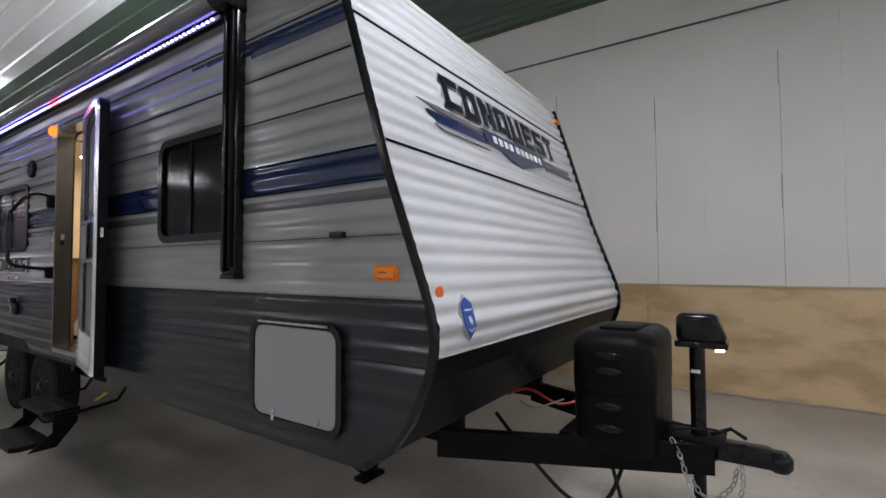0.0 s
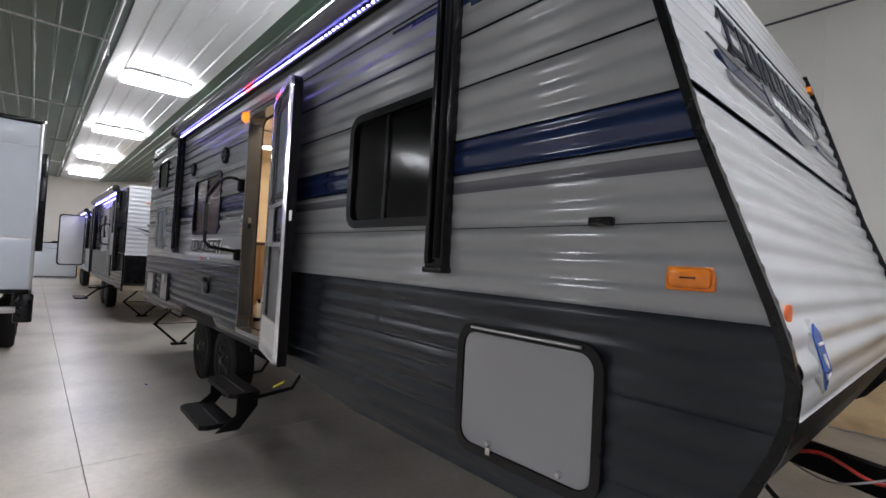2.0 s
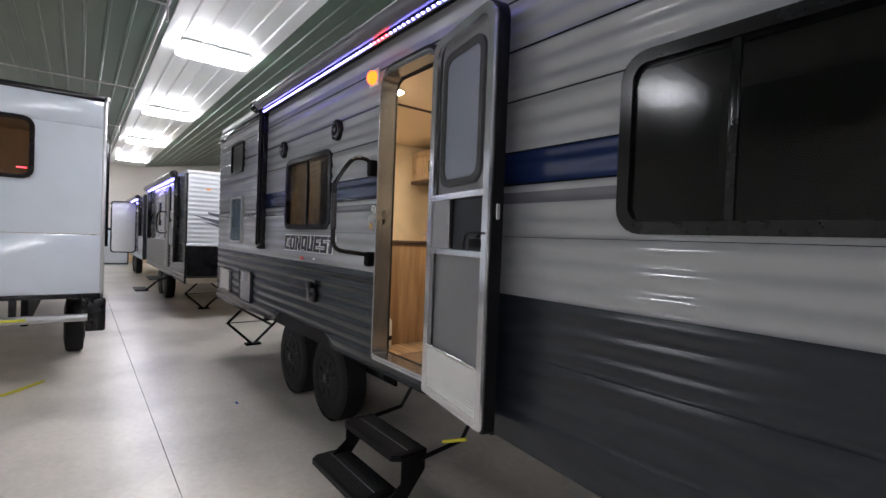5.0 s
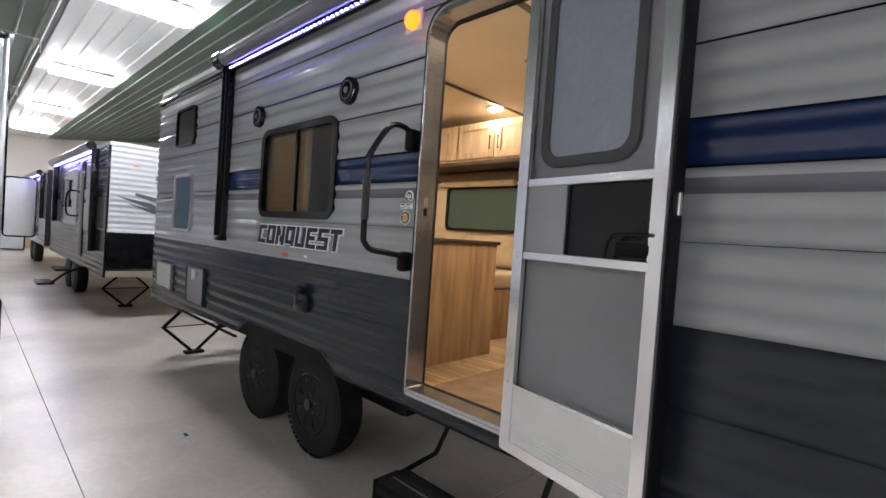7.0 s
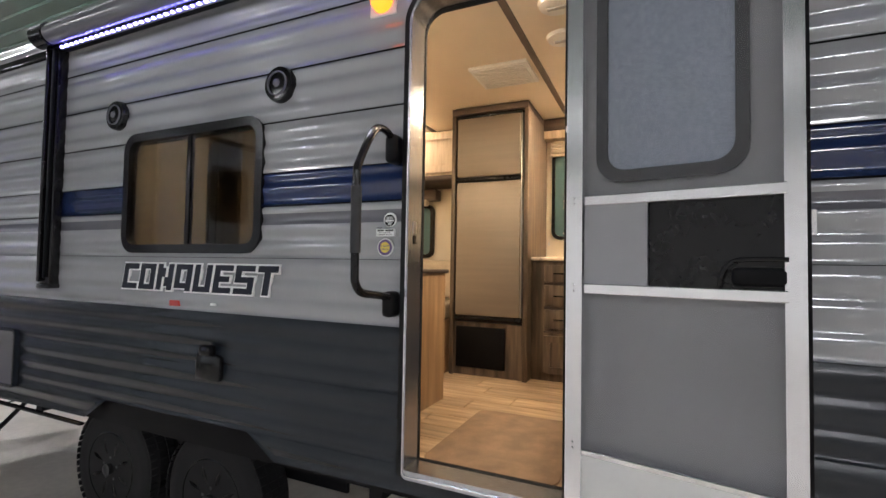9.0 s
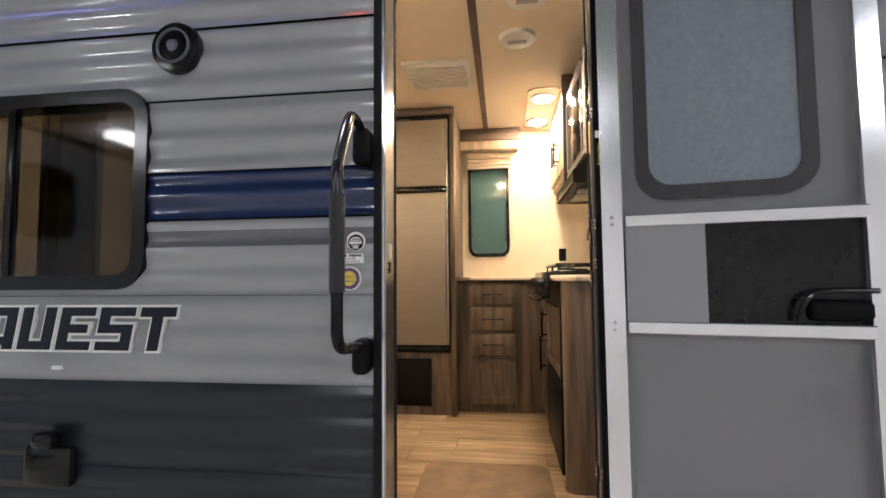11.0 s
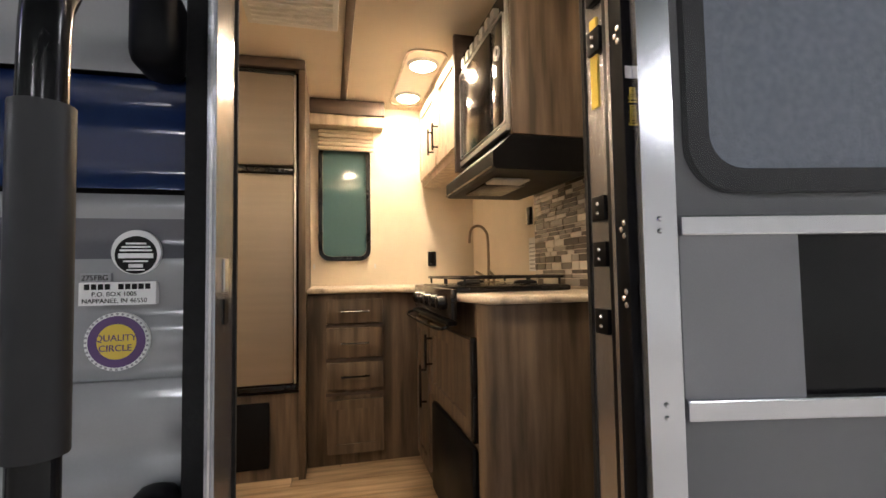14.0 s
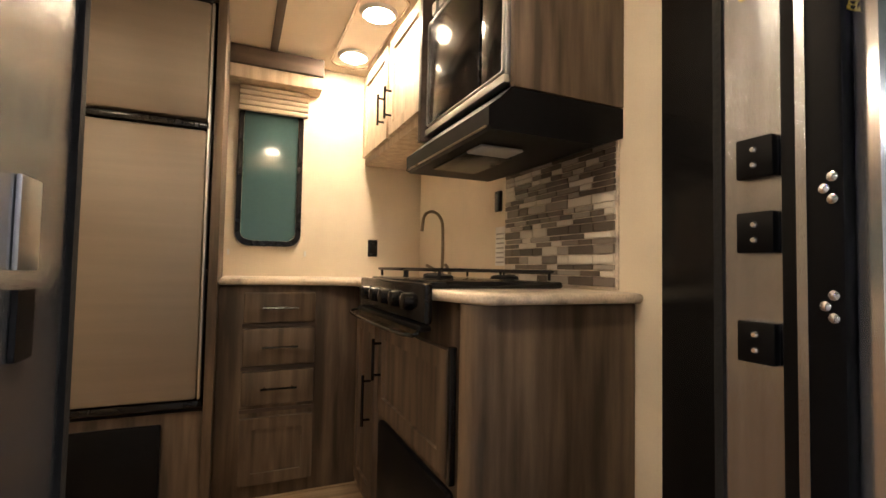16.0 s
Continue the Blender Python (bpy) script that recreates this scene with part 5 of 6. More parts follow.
def shaker_y(nm, parent, m_, yy, a0, a1, z0, z1, fw=0.04):
    bm = add_ring(bmesh.new(), rrect(a0, a1, z0, z1, 0.002, 1), rrect(a0 + fw, a1 - fw, z0 + fw, z1 - fw, 0.002, 1), "y", yy - 0.020, yy)
    door_ = part(nm, bm, m_, parent, "framed cabinet door")
    box("panel", door_, m_, a0 + fw - 0.001, a1 - fw + 0.001, yy - 0.009, yy - 0.001, z0 + fw - 0.001, z1 - fw + 0.001)
    return door_


d1 = shaker("door", bu, M_WOOD, CX + 0.018, 2.625, 3.16, 1.20, 1.475)
handle("handle", d1, (CX, 3.13, 1.30), (CX, 3.13, 1.43), (-0.028, 0, 0))
d2 = shaker("door", bu, M_WOOD, CX + 0.018, 3.21, 3.46, 0.87, 1.475, fw=0.045)
handle("handle", d2, (CX, 3.25, 1.12), (CX, 3.25, 1.29), (-0.028, 0, 0))
box("furnace_grille", bu, M_SATIN, CX - 0.006, CX + 0.018, 2.61, 3.14, 0.84, 1.175, 0.012, "plain black furnace cover panel")
box("hinge_strip", bu, M_BLACK, CX - 0.001, CX + 0.015, 2.604, 2.622, 1.19, 1.485, 0.003, "black hinge strip")

du = thing("drawer_unit", (-4.45, 3.6, 0.8), "brown wood drawer unit with four drawers beside the fridge", "drawer unit")
box("body", du, M_WOOD, -4.942, CX + 0.02, 3.525, FARY - 0.001, 0.81, 1.582, 0.003)
for (z0, z1, hh) in ((1.447, 1.555, True), (1.292, 1.425, True), (1.150, 1.270, True)):
    d_ = box("drawer_front", du, M_WOOD, -4.858, -4.606, 3.508, 3.524, z0, z1, 0.004)
    zc = (z0 + z1) / 2
    handle("handle", d_, (-4.795, 3.508, zc), (-4.67, 3.508, zc), (0, -0.024, 0), 0.004)
shaker_y("door", du, M_WOOD, 3.524, -4.858, -4.606, 0.87, 1.105)
# dark strips paint the shade between the drawer fronts
for zz in (1.436, 1.281, 1.128):
    box("drawer_shadow_gap", du, M_WOODD, -4.862, -4.602, 3.5205, 3.5248, zz - 0.006, zz + 0.006)

ct = thing("worktop", (-4.1, 3.3, 1.6), "beige marble-look laminate worktop with a rounded edge", "worktop")
bm = bmesh.new()
pts = [(CX + 0.045, CY - 0.035), (cab_wall_x - 0.001, CY - 0.035), (cab_wall_x - 0.001, FARY - 0.001), (-4.943, FARY - 0.001), (-4.943, 3.49), (-4.60, 3.49), (-4.545, 3.465), (CX - 0.03, 3.41), (CX - 0.03, 2.66), (CX - 0.012, 2.60), (CX + 0.004, CY + 0.0), (CX + 0.018, CY - 0.026)]
add_plate(bm, pts, "z", 1.583, 1.607)
bmesh.ops.recalc_face_normals(bm, faces=bm.faces[:])
bmesh.ops.bevel(bm, geom=[e for e in bm.edges if abs(e.verts[0].co.z - e.verts[1].co.z) < 1e-5], offset=0.010, segments=3, affect="EDGES", profile=0.5)
part("slab", bm, M_COUNTER, ct, smooth=True)

stv = thing("gas_stove", (-4.1, 2.85, 1.645), "black gas stove with wire grates set in the worktop", "stove")
box("cooktop", stv, M_BLACK, CX - 0.02, -4.10, 2.68, 3.20, 1.6085, 1.626, 0.006)
box("front_panel", stv, M_BLACK, CX - 0.052, CX - 0.031, 2.635, 3.22, 1.530, 1.622, 0.008, "glossy black knob panel")
box("oven_lip", stv, M_SATIN, CX - 0.060, CX - 0.031, 2.64, 3.22, 1.515, 1.529, 0.005)
tube("oven_rail", stv, M_BLACK, smooth_path([(CX - 0.05, 2.66, 1.520), (CX - 0.085, 2.68, 1.506), (CX - 0.085, 3.20, 1.506), (CX - 0.05, 3.22, 1.520)], 4), 0.0045, "thin black visor rail")
for k in range(5):
    bm = bmesh.new()
    add_lathe(bm, (CX - 0.05, 2.72 + k * 0.095, 1.578), "x", [(-0.028, 0.012), (-0.024, 0.019), (0.0, 0.022)], 16)
    part("knob", bm, M_BLACK, stv, "black stove knob", True)
for k in range(2):
    ya, yb = 2.70 + k * 0.25, 2.93 + k * 0.25
    bm = bmesh.new()
    add_tube(bm, [(CX + 0.0, ya, 1.652), (-4.12, ya, 1.652), (-4.12, yb, 1.652), (CX + 0.0, yb, 1.652)], 0.0045, 6, True)
    for q in range(1, 4):
        xx = CX + q * 0.09
        add_tube(bm, [(xx, ya, 1.652), (xx, yb, 1.652)], 0.004, 6)
    for xx in (CX + 0.01, -4.13):
        for yy in (ya, yb):
            add_tube(bm, [(xx, yy, 1.652), (xx, yy, 1.629)], 0.004, 6)
    part("grate", bm, M_BLACK, stv, "black wire grate", True)
for xx, yy in ((-4.40, 2.81), (-4.2, 2.81), (-4.3, 3.07)):
    bm = bmesh.new()
    add_lathe(bm, (xx, yy, 1.629), "z", [(0, 0.04), (0.008, 0.038), (0.012, 0.025)], 20)
    part("burner", bm, M_SATIN, stv, "", True)

tap = thing("kitchen_tap", (-4.10, 3.50, 1.61), "tall arched brushed steel kitchen tap", "tap")
tube("spout", tap, M_BRONZE, smooth_path([(-4.09, 3.50, 1.62), (-4.09, 3.50, 1.82), (-4.105, 3.50, 1.875), (-4.14, 3.50, 1.895), (-4.175, 3.50, 1.875), (-4.185, 3.50, 1.81)], 6), 0.0065, n=12)
box("tap_base", tap, M_BRONZE, -4.115, -4.065, 3.40, 3.60, 1.611, 1.625, 0.006)
for yy in (3.425, 3.575):
    tube("lever", tap, M_BRONZE, [(-4.09, yy, 1.62), (-4.09, yy, 1.65), (-4.12, yy + (0.03 if yy > 3.5 else -0.03), 1.67)], 0.007)

bs = thing("backsplash", (cab_wall_x, 2.8, 1.9), "grey and beige mosaic strip tile backsplash behind the stove", "backsplash")
box("grout", bs, M_COUNTER, cab_wall_x - 0.006, cab_wall_x - 0.0005, 2.565, 3.095, 1.611, 2.08)

# upper cabinet, microwave and hood
uc = thing("wall_cabinet", (-3.9, 3.4, 2.25), "light wood wall cabinet above the sink", "wall cabinet")
box("body", uc, M_WOODL, -4.32, cab_wall_x - 0.001, 3.09, FARY - 0.001, 2.16, 2.608, 0.003)
for a0, a1 in ((3.12, 3.50), (3.53, 3.93)):
    d_ = shaker("door", uc, M_WOODL, -4.321, a0, a1, 2.19, 2.585)
    handle("handle", d_, (-4.341, a0 + 0.035 if a0 > 3.3 else a1 - 0.035, 2.25), (-4.341, a0 + 0.035 if a0 > 3.3 else a1 - 0.035, 2.38), (-0.028, 0, 0))
mc = thing("microwave_cabinet", (-3.95, 2.72, 2.15), "brown wood cabinet holding the microwave over the stove", "wall cabinet")
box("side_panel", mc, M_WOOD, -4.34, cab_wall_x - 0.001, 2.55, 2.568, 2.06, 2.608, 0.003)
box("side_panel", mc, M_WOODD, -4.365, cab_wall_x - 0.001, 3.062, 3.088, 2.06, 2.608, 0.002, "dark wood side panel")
# black block, its colour stands for the shade in the open gap above
box("back", mc, M_SATIN, -4.26, cab_wall_x - 0.001, 2.569, 3.061, 2.53, 2.608)
mw = thing("microwave", (-4.0, 2.74, 2.2), "black built-in microwave with a glass door", "microwave")
box("case", mw, M_BLACK, -4.33, cab_wall_x - 0.01, 2.572, 3.058, 2.075, 2.528, 0.004)
box("trim", mw, M_ALU, -4.352, -4.331, 2.572, 3.058, 2.075, 2.095, 0.002, "thin bright trim")
box("trim", mw, M_ALU, -4.348, -4.331, 2.572, 2.579, 2.096, 2.50, 0.002, "thin bright trim")
box("door_glass", mw, M_BLACK, -4.350, -4.331, 2.70, 3.045, 2.105, 2.43, 0.005, "black glass door")
box("control_panel", mw, M_BLACK, -4.348, -4.331, 2.585, 2.69, 2.105, 2.43, 0.004, "black control panel")
bm = bmesh.new()
add_ring(bm, [(2.637 + 0.022 * math.cos(a), 2.33 + 0.022 * math.sin(a)) for a in np.linspace(0, 6.283, 20, endpoint=False)], [(2.637 + 0.015 * math.cos(a), 2.33 + 0.015 * math.sin(a)) for a in np.linspace(0, 6.283, 20, endpoint=False)], "x", -4.354, -4.348)
part("dial", bm, M_ALU, mw, "bright dial ring")
bm = bmesh.new()
add_ring(bm, rrect(2.581, 3.048, 2.101, 2.434, 0.012), rrect(2.585, 3.044, 2.105, 2.430, 0.010), "x", -4.352, -4.331)
part("face_trim", bm, M_ALU, mw, "thin bright outline of the microwave face")
for k in range(7):
    box("vent_slot", mw, M_ALU, -4.350, -4.331, 2.66 + k * 0.055, 2.69 + k * 0.055, 2.45, 2.485)
hd = thing("range_hood", (-4.0, 2.72, 2.05), "glossy black range hood under the microwave", "range hood")
bm = bmesh.new()
add_plate(bm, [(-4.345, 2.058), (cab_wall_x - 0.001, 2.058), (cab_wall_x - 0.001, 1.985), (-4.10, 1.958), (-4.390, 1.958), (-4.400, 1.966), (-4.400, 2.008), (-4.372, 2.030)], "y", 2.553, 3.088)
part("hood_shell", bm, M_SATIN, hd)
box("hood_light_lens", hd, M_HATCH, -4.36, -4.24, 2.66, 2.74, 1.948, 1.956, 0.004, "glassy lamp lens")
box("hood_filter", hd, M_DARK, -4.36, -4.22, 2.745, 2.96, 1.949, 1.956, 0.003, "dark grease filter")
box("hood_front_trim", hd, M_BRONZE, -4.405, -4.400, 2.56, 3.08, 1.962, 1.966, 0.001)

# fridge in its tall frame
fc = thing("fridge_cabinet", (-5.05, 3.7, 0.8), "dark wood tall cabinet framing the fridge", "tall cabinet")
box("side_panel", fc, M_WOOD, -4.972, -4.944, 3.41, FARY - 0.001, 0.81, 2.56, 0.003)
box("side_panel", fc, M_WOOD, -5.475, -5.447, 3.41, FARY - 0.001, 0.81, 2.56, 0.003)
box("top_rail", fc, M_WOODD, -5.475, -4.944, 3.405, FARY - 0.001, 2.562, 2.605, 0.004, "dark wood top rail")
box("bottom_panel", fc, M_WOOD, -5.446, -4.973, 3.44, FARY - 0.001, 0.81, 1.17)
box("floor_vent", fc, M_SATIN, -5.43, -5.09, 3.42, 3.439, 0.87, 1.14, 0.006, "black vent panel")
fr = thing("fridge", (-5.06, 3.6, 1.18), "steel-look two-door fridge with dark edges", "fridge")
box("case", fr, M_BLACK, -5.445, -4.974, 3.445, 3.94, 1.18, 2.558, 0.003)
box("lower_door", fr, M_FRIDGE, -5.435, -4.992, 3.405, 3.444, 1.215, 2.10, 0.012, "brownish steel lower door")
box("upper_door", fr, M_FRIDGE, -5.435, -4.992, 3.405, 3.444, 2.135, 2.535, 0.012, "brownish steel freezer door")
for zz in (1.20, 2.118, 2.546):
    box("door_strip", fr, M_BLACK, -5.44, -4.985, 3.41, 3.444, zz - 0.012, zz + 0.010, 0.003)
box("edge_strip", fr, M_ALU, -4.991, -4.983, 3.41, 3.444, 1.215, 2.535, 0.002, "bright edge strip")

# dinette end beyond the fridge
hw_ = thing("half_wall", (-5.28, 2.45, 0.8), "oak-look half wall with a dark cap beside the entry", "half wall")
box("panel", hw_, M_WOODP, -5.30, -5.26, 2.005, 2.86, 0.806, 1.50, 0.003)
box("cap_rail", hw_, M_WOODD, -5.315, -5.245, 2.005, 2.875, 1.50, 1.52, 0.005)
fe = thing("fire_extinguisher", (-5.22, 2.14, 0.8), "small white fire extinguisher on the floor beside the half wall", "fire extinguisher")
bm = bmesh.new()
add_lathe(bm, (-5.215, 2.14, 0.818), "z", [(0, 0.030), (0.01, 0.034), (0.17, 0.034), (0.20, 0.018), (0.215, 0.012)], 20)
part("bottle", bm, M_WHITEP, fe, "white bottle", True)
bm = bmesh.new()
add_lathe(bm, (-5.215, 2.14, 0.87), "z", [(0, 0.0355), (0.03, 0.0355)], 20)
part("strap_band", bm, M_BLACK, fe, "black strap", True)
box("valve", fe, M_BLACK, -5.235, -5.195, 2.13, 2.15, 1.012, 1.05, 0.004)
bm = bmesh.new()
add_ring(bm, rrect(-6.76, -5.86, 1.60, 2.04, 0.06), rrect(-6.73, -5.89, 1.63, 2.01, 0.04), "y", 3.935, 3.9595)
dw = part("cabin_window", bm, M_BLACK, trailer, "wide dark cabin window above the dinette")
plate("pane", dw, M_TEAL, rrect(-6.729, -5.891, 1.631, 2.009, 0.04), "y", 3.946, 3.956)
v2 = thing("window_valance", (-6.3, 3.88, 2.1), "padded beige valance with a rolled blind", "valance")
box("valance_board", v2, M_WOODD, -6.85, -5.80, 3.84, 3.948, 2.06, 2.15, 0.01)
tube("rolled_blind", v2, M_FABRIC, [(-6.76, 3.86, 2.045), (-5.88, 3.86, 2.045)], 0.03, "rolled beige blind", 14)
oc = thing("overhead_cabinet", (-6.3, 3.75, 2.25), "light wood overhead cabinet above the dinette window", "overhead cabinet")
box("body", oc, M_WOODL, -7.15, -5.48, 3.60, FARY - 0.001, 2.20, 2.53, 0.003)
box("shelf", oc, M_WOODD, -7.15, -5.48, 3.58, FARY - 0.001, 2.165, 2.199, 0.003)
for k in range(4):
    a0 = -7.13 + k * 0.41
    d_ = shaker_y("door", oc, M_WOODL, 3.599, a0, a0 + 0.385, 2.22, 2.515, 0.05)
    hx = a0 + (0.36 if k % 2 == 0 else 0.035)
    handle("handle", d_, (hx, 3.58, 2.28), (hx, 3.58, 2.40), (0, -0.024, 0), 0.004)
so_ = thing("dinette_bench", (-6.2, 3.4, 0.8), "beige cushioned dinette bench", "bench")
box("bench_base", so_, M_WOODP, -7.1, -5.50, 3.15, FARY - 0.001, 0.81, 1.17, 0.006)
box("seat_cushion", so_, M_FABRIC, -7.1, -5.52, 3.10, 3.70, 1.172, 1.29, 0.03, seg=3)
box("back_cushion", so_, M_FABRIC, -7.1, -6.32, 3.72, 3.92, 1.292, 1.58, 0.04, seg=3)
box("back_cushion", so_, M_FABRIC, -6.30, -5.52, 3.72, 3.92, 1.292, 1.58, 0.04, seg=3)
cu = thing("curtain", (-5.75, 2.05, 1.8), "gathered beige curtain beside the side window", "curtain")
bm = bmesh.new()
pa, pb = [], []
for k in range(25):
    xx = -6.14 + k * 0.0095
    pa.append((xx, 2.045 + 0.012 * math.sin(k * 1.3)))
pts = pa + [(a, b + 0.004) for a, b in pa[::-1]]
add_plate(bm, pts, "z", 1.60, 2.14)
part("cloth", bm, M_FABRIC, cu, smooth=True)

# ceiling lights and vents of the cabin
def puck(x, y):
    p = thing("cabin_light", (x, y, CAB_CEIL), "round warm white cabin ceiling light, lit", "ceiling light", "cabin ceiling lights")
    bm = bmesh.new()
    add_lathe(bm, (x, y, CAB_CEIL), "z", [(-0.012, 0.062), (-0.004, 0.070), (-0.0005, 0.072)], 28)
    part("bezel", bm, M_WHITEP, p, "white bezel", True)
    bm = bmesh.new()
    add_lathe(bm, (x, y, CAB_CEIL - 0.0125), "z", [(-0.006, 0.045), (0, 0.055)], 28)
    part("diffuser", bm, M_PUCK, p, "glowing warm diffuser", True)
    return p


pl = thing("light_plate", (-4.42, 3.62, CAB_CEIL), "rounded cream plate round two ceiling lights", "light plate")
bm = bmesh.new()
add_ring(bm, rrect(-4.525, -4.340, 3.21, 3.88, 0.06), rrect(-4.515, -4.350, 3.22, 3.87, 0.05), "z", CAB_CEIL - 0.008, CAB_CEIL - 0.0005)
part("plate_rim", bm, M_WOODL, pl)
p0 = puck(-4.432, 3.355)
# the last two are added to brighten the cabin, no fixture known there
for xx, yy in ((-4.436, 3.75), (-5.90, 3.54), (-4.66, 2.12), (-5.55, 2.35), (-6.5, 2.6)):
    copy_thing(p0, Matrix.Translation((xx, yy, CAB_CEIL)))
av = thing("air_vent", (-4.97, 3.0, CAB_CEIL), "square white air conditioner grille in the cabin ceiling", "air vent")
box("vent_frame", av, M_WHITEP, -5.13, -4.81, 2.82, 3.11, CAB_CEIL - 0.02, CAB_CEIL - 0.0005, 0.005)
bm = bmesh.new()
for k in range(9):
    add_box(bm, -5.11, -4.83, 2.838 + k * 0.029, 2.853 + k * 0.029, CAB_CEIL - 0.026, CAB_CEIL - 0.020)
part("vent_slats", bm, M_WHITEP, av)
for xx, yy in ((-4.596, 2.67), (-4.57, 2.38)):
    rv = thing("round_vent", (xx, yy, CAB_CEIL), "round white swivel vent in the cabin ceiling", "air vent")
    bm = bmesh.new()
    add_lathe(bm, (xx, yy, CAB_CEIL), "z", [(-0.022, 0.05), (-0.016, 0.072), (-0.0005, 0.078)], 28)
    part("vent_ring", bm, M_WHITEP, rv, "", True)
    box("vent_flap", rv, M_HATCH, xx - 0.04, xx + 0.04, yy - 0.012, yy + 0.012, CAB_CEIL - 0.026, CAB_CEIL - 0.021, 0.002)
rug = thing("door_mat", (-4.68, 2.3, 0.80), "brown door mat on the cabin floor", "mat")
plate("mat", rug, M_MAT, rrect(-5.0, -4.50, 2.07, 2.75, 0.06), "z", 0.8185, 0.826)

# bedroom end behind the front window
bd = thing("bed", (-2.6, 3.2, 0.8), "dark made bed in the unlit front bedroom", "bed")
box("mattress", bd, M_SLATE, -3.55, -2.2, 2.5, 3.9, 0.95, 1.35, 0.05, seg=3)
box("bed_base", bd, M_WOODD, -3.5, -2.25, 2.55, 3.85, 0.79, 0.949)
box("headboard", bd, M_WOODD, -2.22, -2.18, 2.4, 3.9, 0.95, 1.8)

# ---- neighbouring trailers ----
def ribs(x0, x1, y, z0, z1, m_, face=-1, nm="ribbed_side", parent=None, label="", pitch=0.0775, mats=None):
    bm = bmesh.new()
    n = max(4, int((z1 - z0) / pitch * 6))
    rows = [[bm.verts.new((xx, y + face * 0.008 * (0.5 - 0.5 * math.cos(2 * math.pi * (((z0 + (z1 - z0) * j / n) / pitch) % 1))), z0 + (z1 - z0) * j / n)) for xx in (x0, x1)] for j in range(n + 1)]
    for a, b in zip(rows, rows[1:]):
        f = bm.faces.new((a[0], a[1], b[1], b[0]))
        f.smooth = True
    me = bpy.data.meshes.new(nm)
    bm.to_mesh(me)
    bm.free()
    me.materials.append(m_)
    ob = new(nm, me)
    ob.parent = parent
    ob.matrix_parent_inverse = Matrix.Translation(-parent.location)
    return tagged(ob, label)


def simple_wheel(parent, cx, y, r=0.34, face=-1):
    bm = bmesh.new()
    add_lathe(bm, (cx, y, r), "y", [(0.0, r * 0.6), (0.02, r * 0.95), (0.05, r), (0.16, r), (0.19, r * 0.95), (0.2, r * 0.6)], 32)
    w = part("wheel", bm, M_RUBBER, parent, "black trailer wheel", True)
    bm = bmesh.new()
    add_lathe(bm, (cx, y + (0.0 if face < 0 else 0.2), r), "y", [(-0.006, r * 0.3), (-0.002, r * 0.58), (0.006, r * 0.58)], 24)
    part("rim", bm, M_SATIN, w, "", True)


T2X, T2Y = -11.5, 1.97
t2 = thing("travel_trailer", (-14.2, 3.2, 0), "white-fronted travel trailer with a lit awning strip, parked in the row", "travel trailer")
box("body", t2, M_CABIN, -17.2, T2X - 0.03, T2Y + 0.01, 4.35, 0.62, 2.50)
box("roof", t2, M_WHITEP, -17.2, T2X, T2Y, 4.35, 2.501, 2.56, 0.01)
bm = bmesh.new()
rows = []
for j in range(91):
    z = 1.27 + (2.50 - 1.27) * j / 90
    rows.append([bm.verts.new((T2X + 0.008 * (0.5 - 0.5 * math.cos(2 * math.pi * z / 0.0775)) + 0.05 * (z < 1.3), yy, z)) for yy in (T2Y, 4.35)])
for a, b in zip(rows, rows[1:]):
    bm.faces.new((a[0], a[1], b[1], b[0])).smooth = True
part("front_cap", bm, M_WHITE, t2, "ribbed white front", True)
plate("nose", t2, M_BLACK, [(T2X + 0.06, 1.27), (T2X + 0.05, 0.75), (T2X - 0.25, 0.60), (T2X - 0.029, 1.27)], "y", T2Y + 0.02, 4.33, "black lower nose")
bm = bmesh.new()
for a in ([(2.30, 1.86), (2.75, 1.78), (3.3, 1.60), (2.7, 1.70), (2.30, 1.82)], [(2.05, 1.80), (2.5, 1.72), (3.1, 1.50), (2.5, 1.64)], [(2.2, 1.70), (2.6, 1.62), (3.2, 1.42), (2.6, 1.55)]):
    add_plate(bm, a, "x", T2X + 0.009, T2X + 0.013)
part("swoosh", bm, M_SLATE, t2, "dark swooping graphic stripes")
bm = bmesh.new()
for i in range(5):
    u = 2.55 + i * 0.17
    block_mark((6, 7, 1, 5, 4)[i], u, 2.02, 0.13, 0.12, lambda a, b, c, d: add_box(bm, T2X + 0.009, T2X + 0.013, a, c, b, d))
part("wordmark", bm, M_SLATE, t2, "dark slab shapes of a wordmark")
box("clearance_lamp", t2, M_AMBER, T2X + 0.005, T2X + 0.02, 2.26, 2.33, 2.24, 2.26)
ribs(-17.2, T2X - 0.005, T2Y, 1.30, 2.50, M_GREY, -1, parent=t2, label="ribbed pale grey side")
ribs(-17.2, T2X - 0.005, T2Y, 0.62, 1.297, M_DARK, -1, parent=t2, label="ribbed charcoal side")
box("side_stripe", t2, M_BLUE, -17.2, T2X - 0.3, T2Y - 0.012, T2Y - 0.002, 1.76, 1.9)
box("corner_moulding", t2, M_BLACK, T2X - 0.02, T2X + 0.02, T2Y - 0.015, T2Y + 0.015, 0.62, 2.5, 0.004)
for ax in (-12.2, -16.3):
    box("awning_arm", t2, M_BLACK, ax - 0.055, ax + 0.055, T2Y - 0.10, T2Y - 0.008, 0.95 if ax > -13 else 1.3, 2.5, 0.006, "black awning arm")
tube("awning_roll", t2, M_BLACK, [(-16.4, T2Y - 0.12, 2.52), (-12.1, T2Y - 0.12, 2.52)], 0.065, "black awning roll", 16)
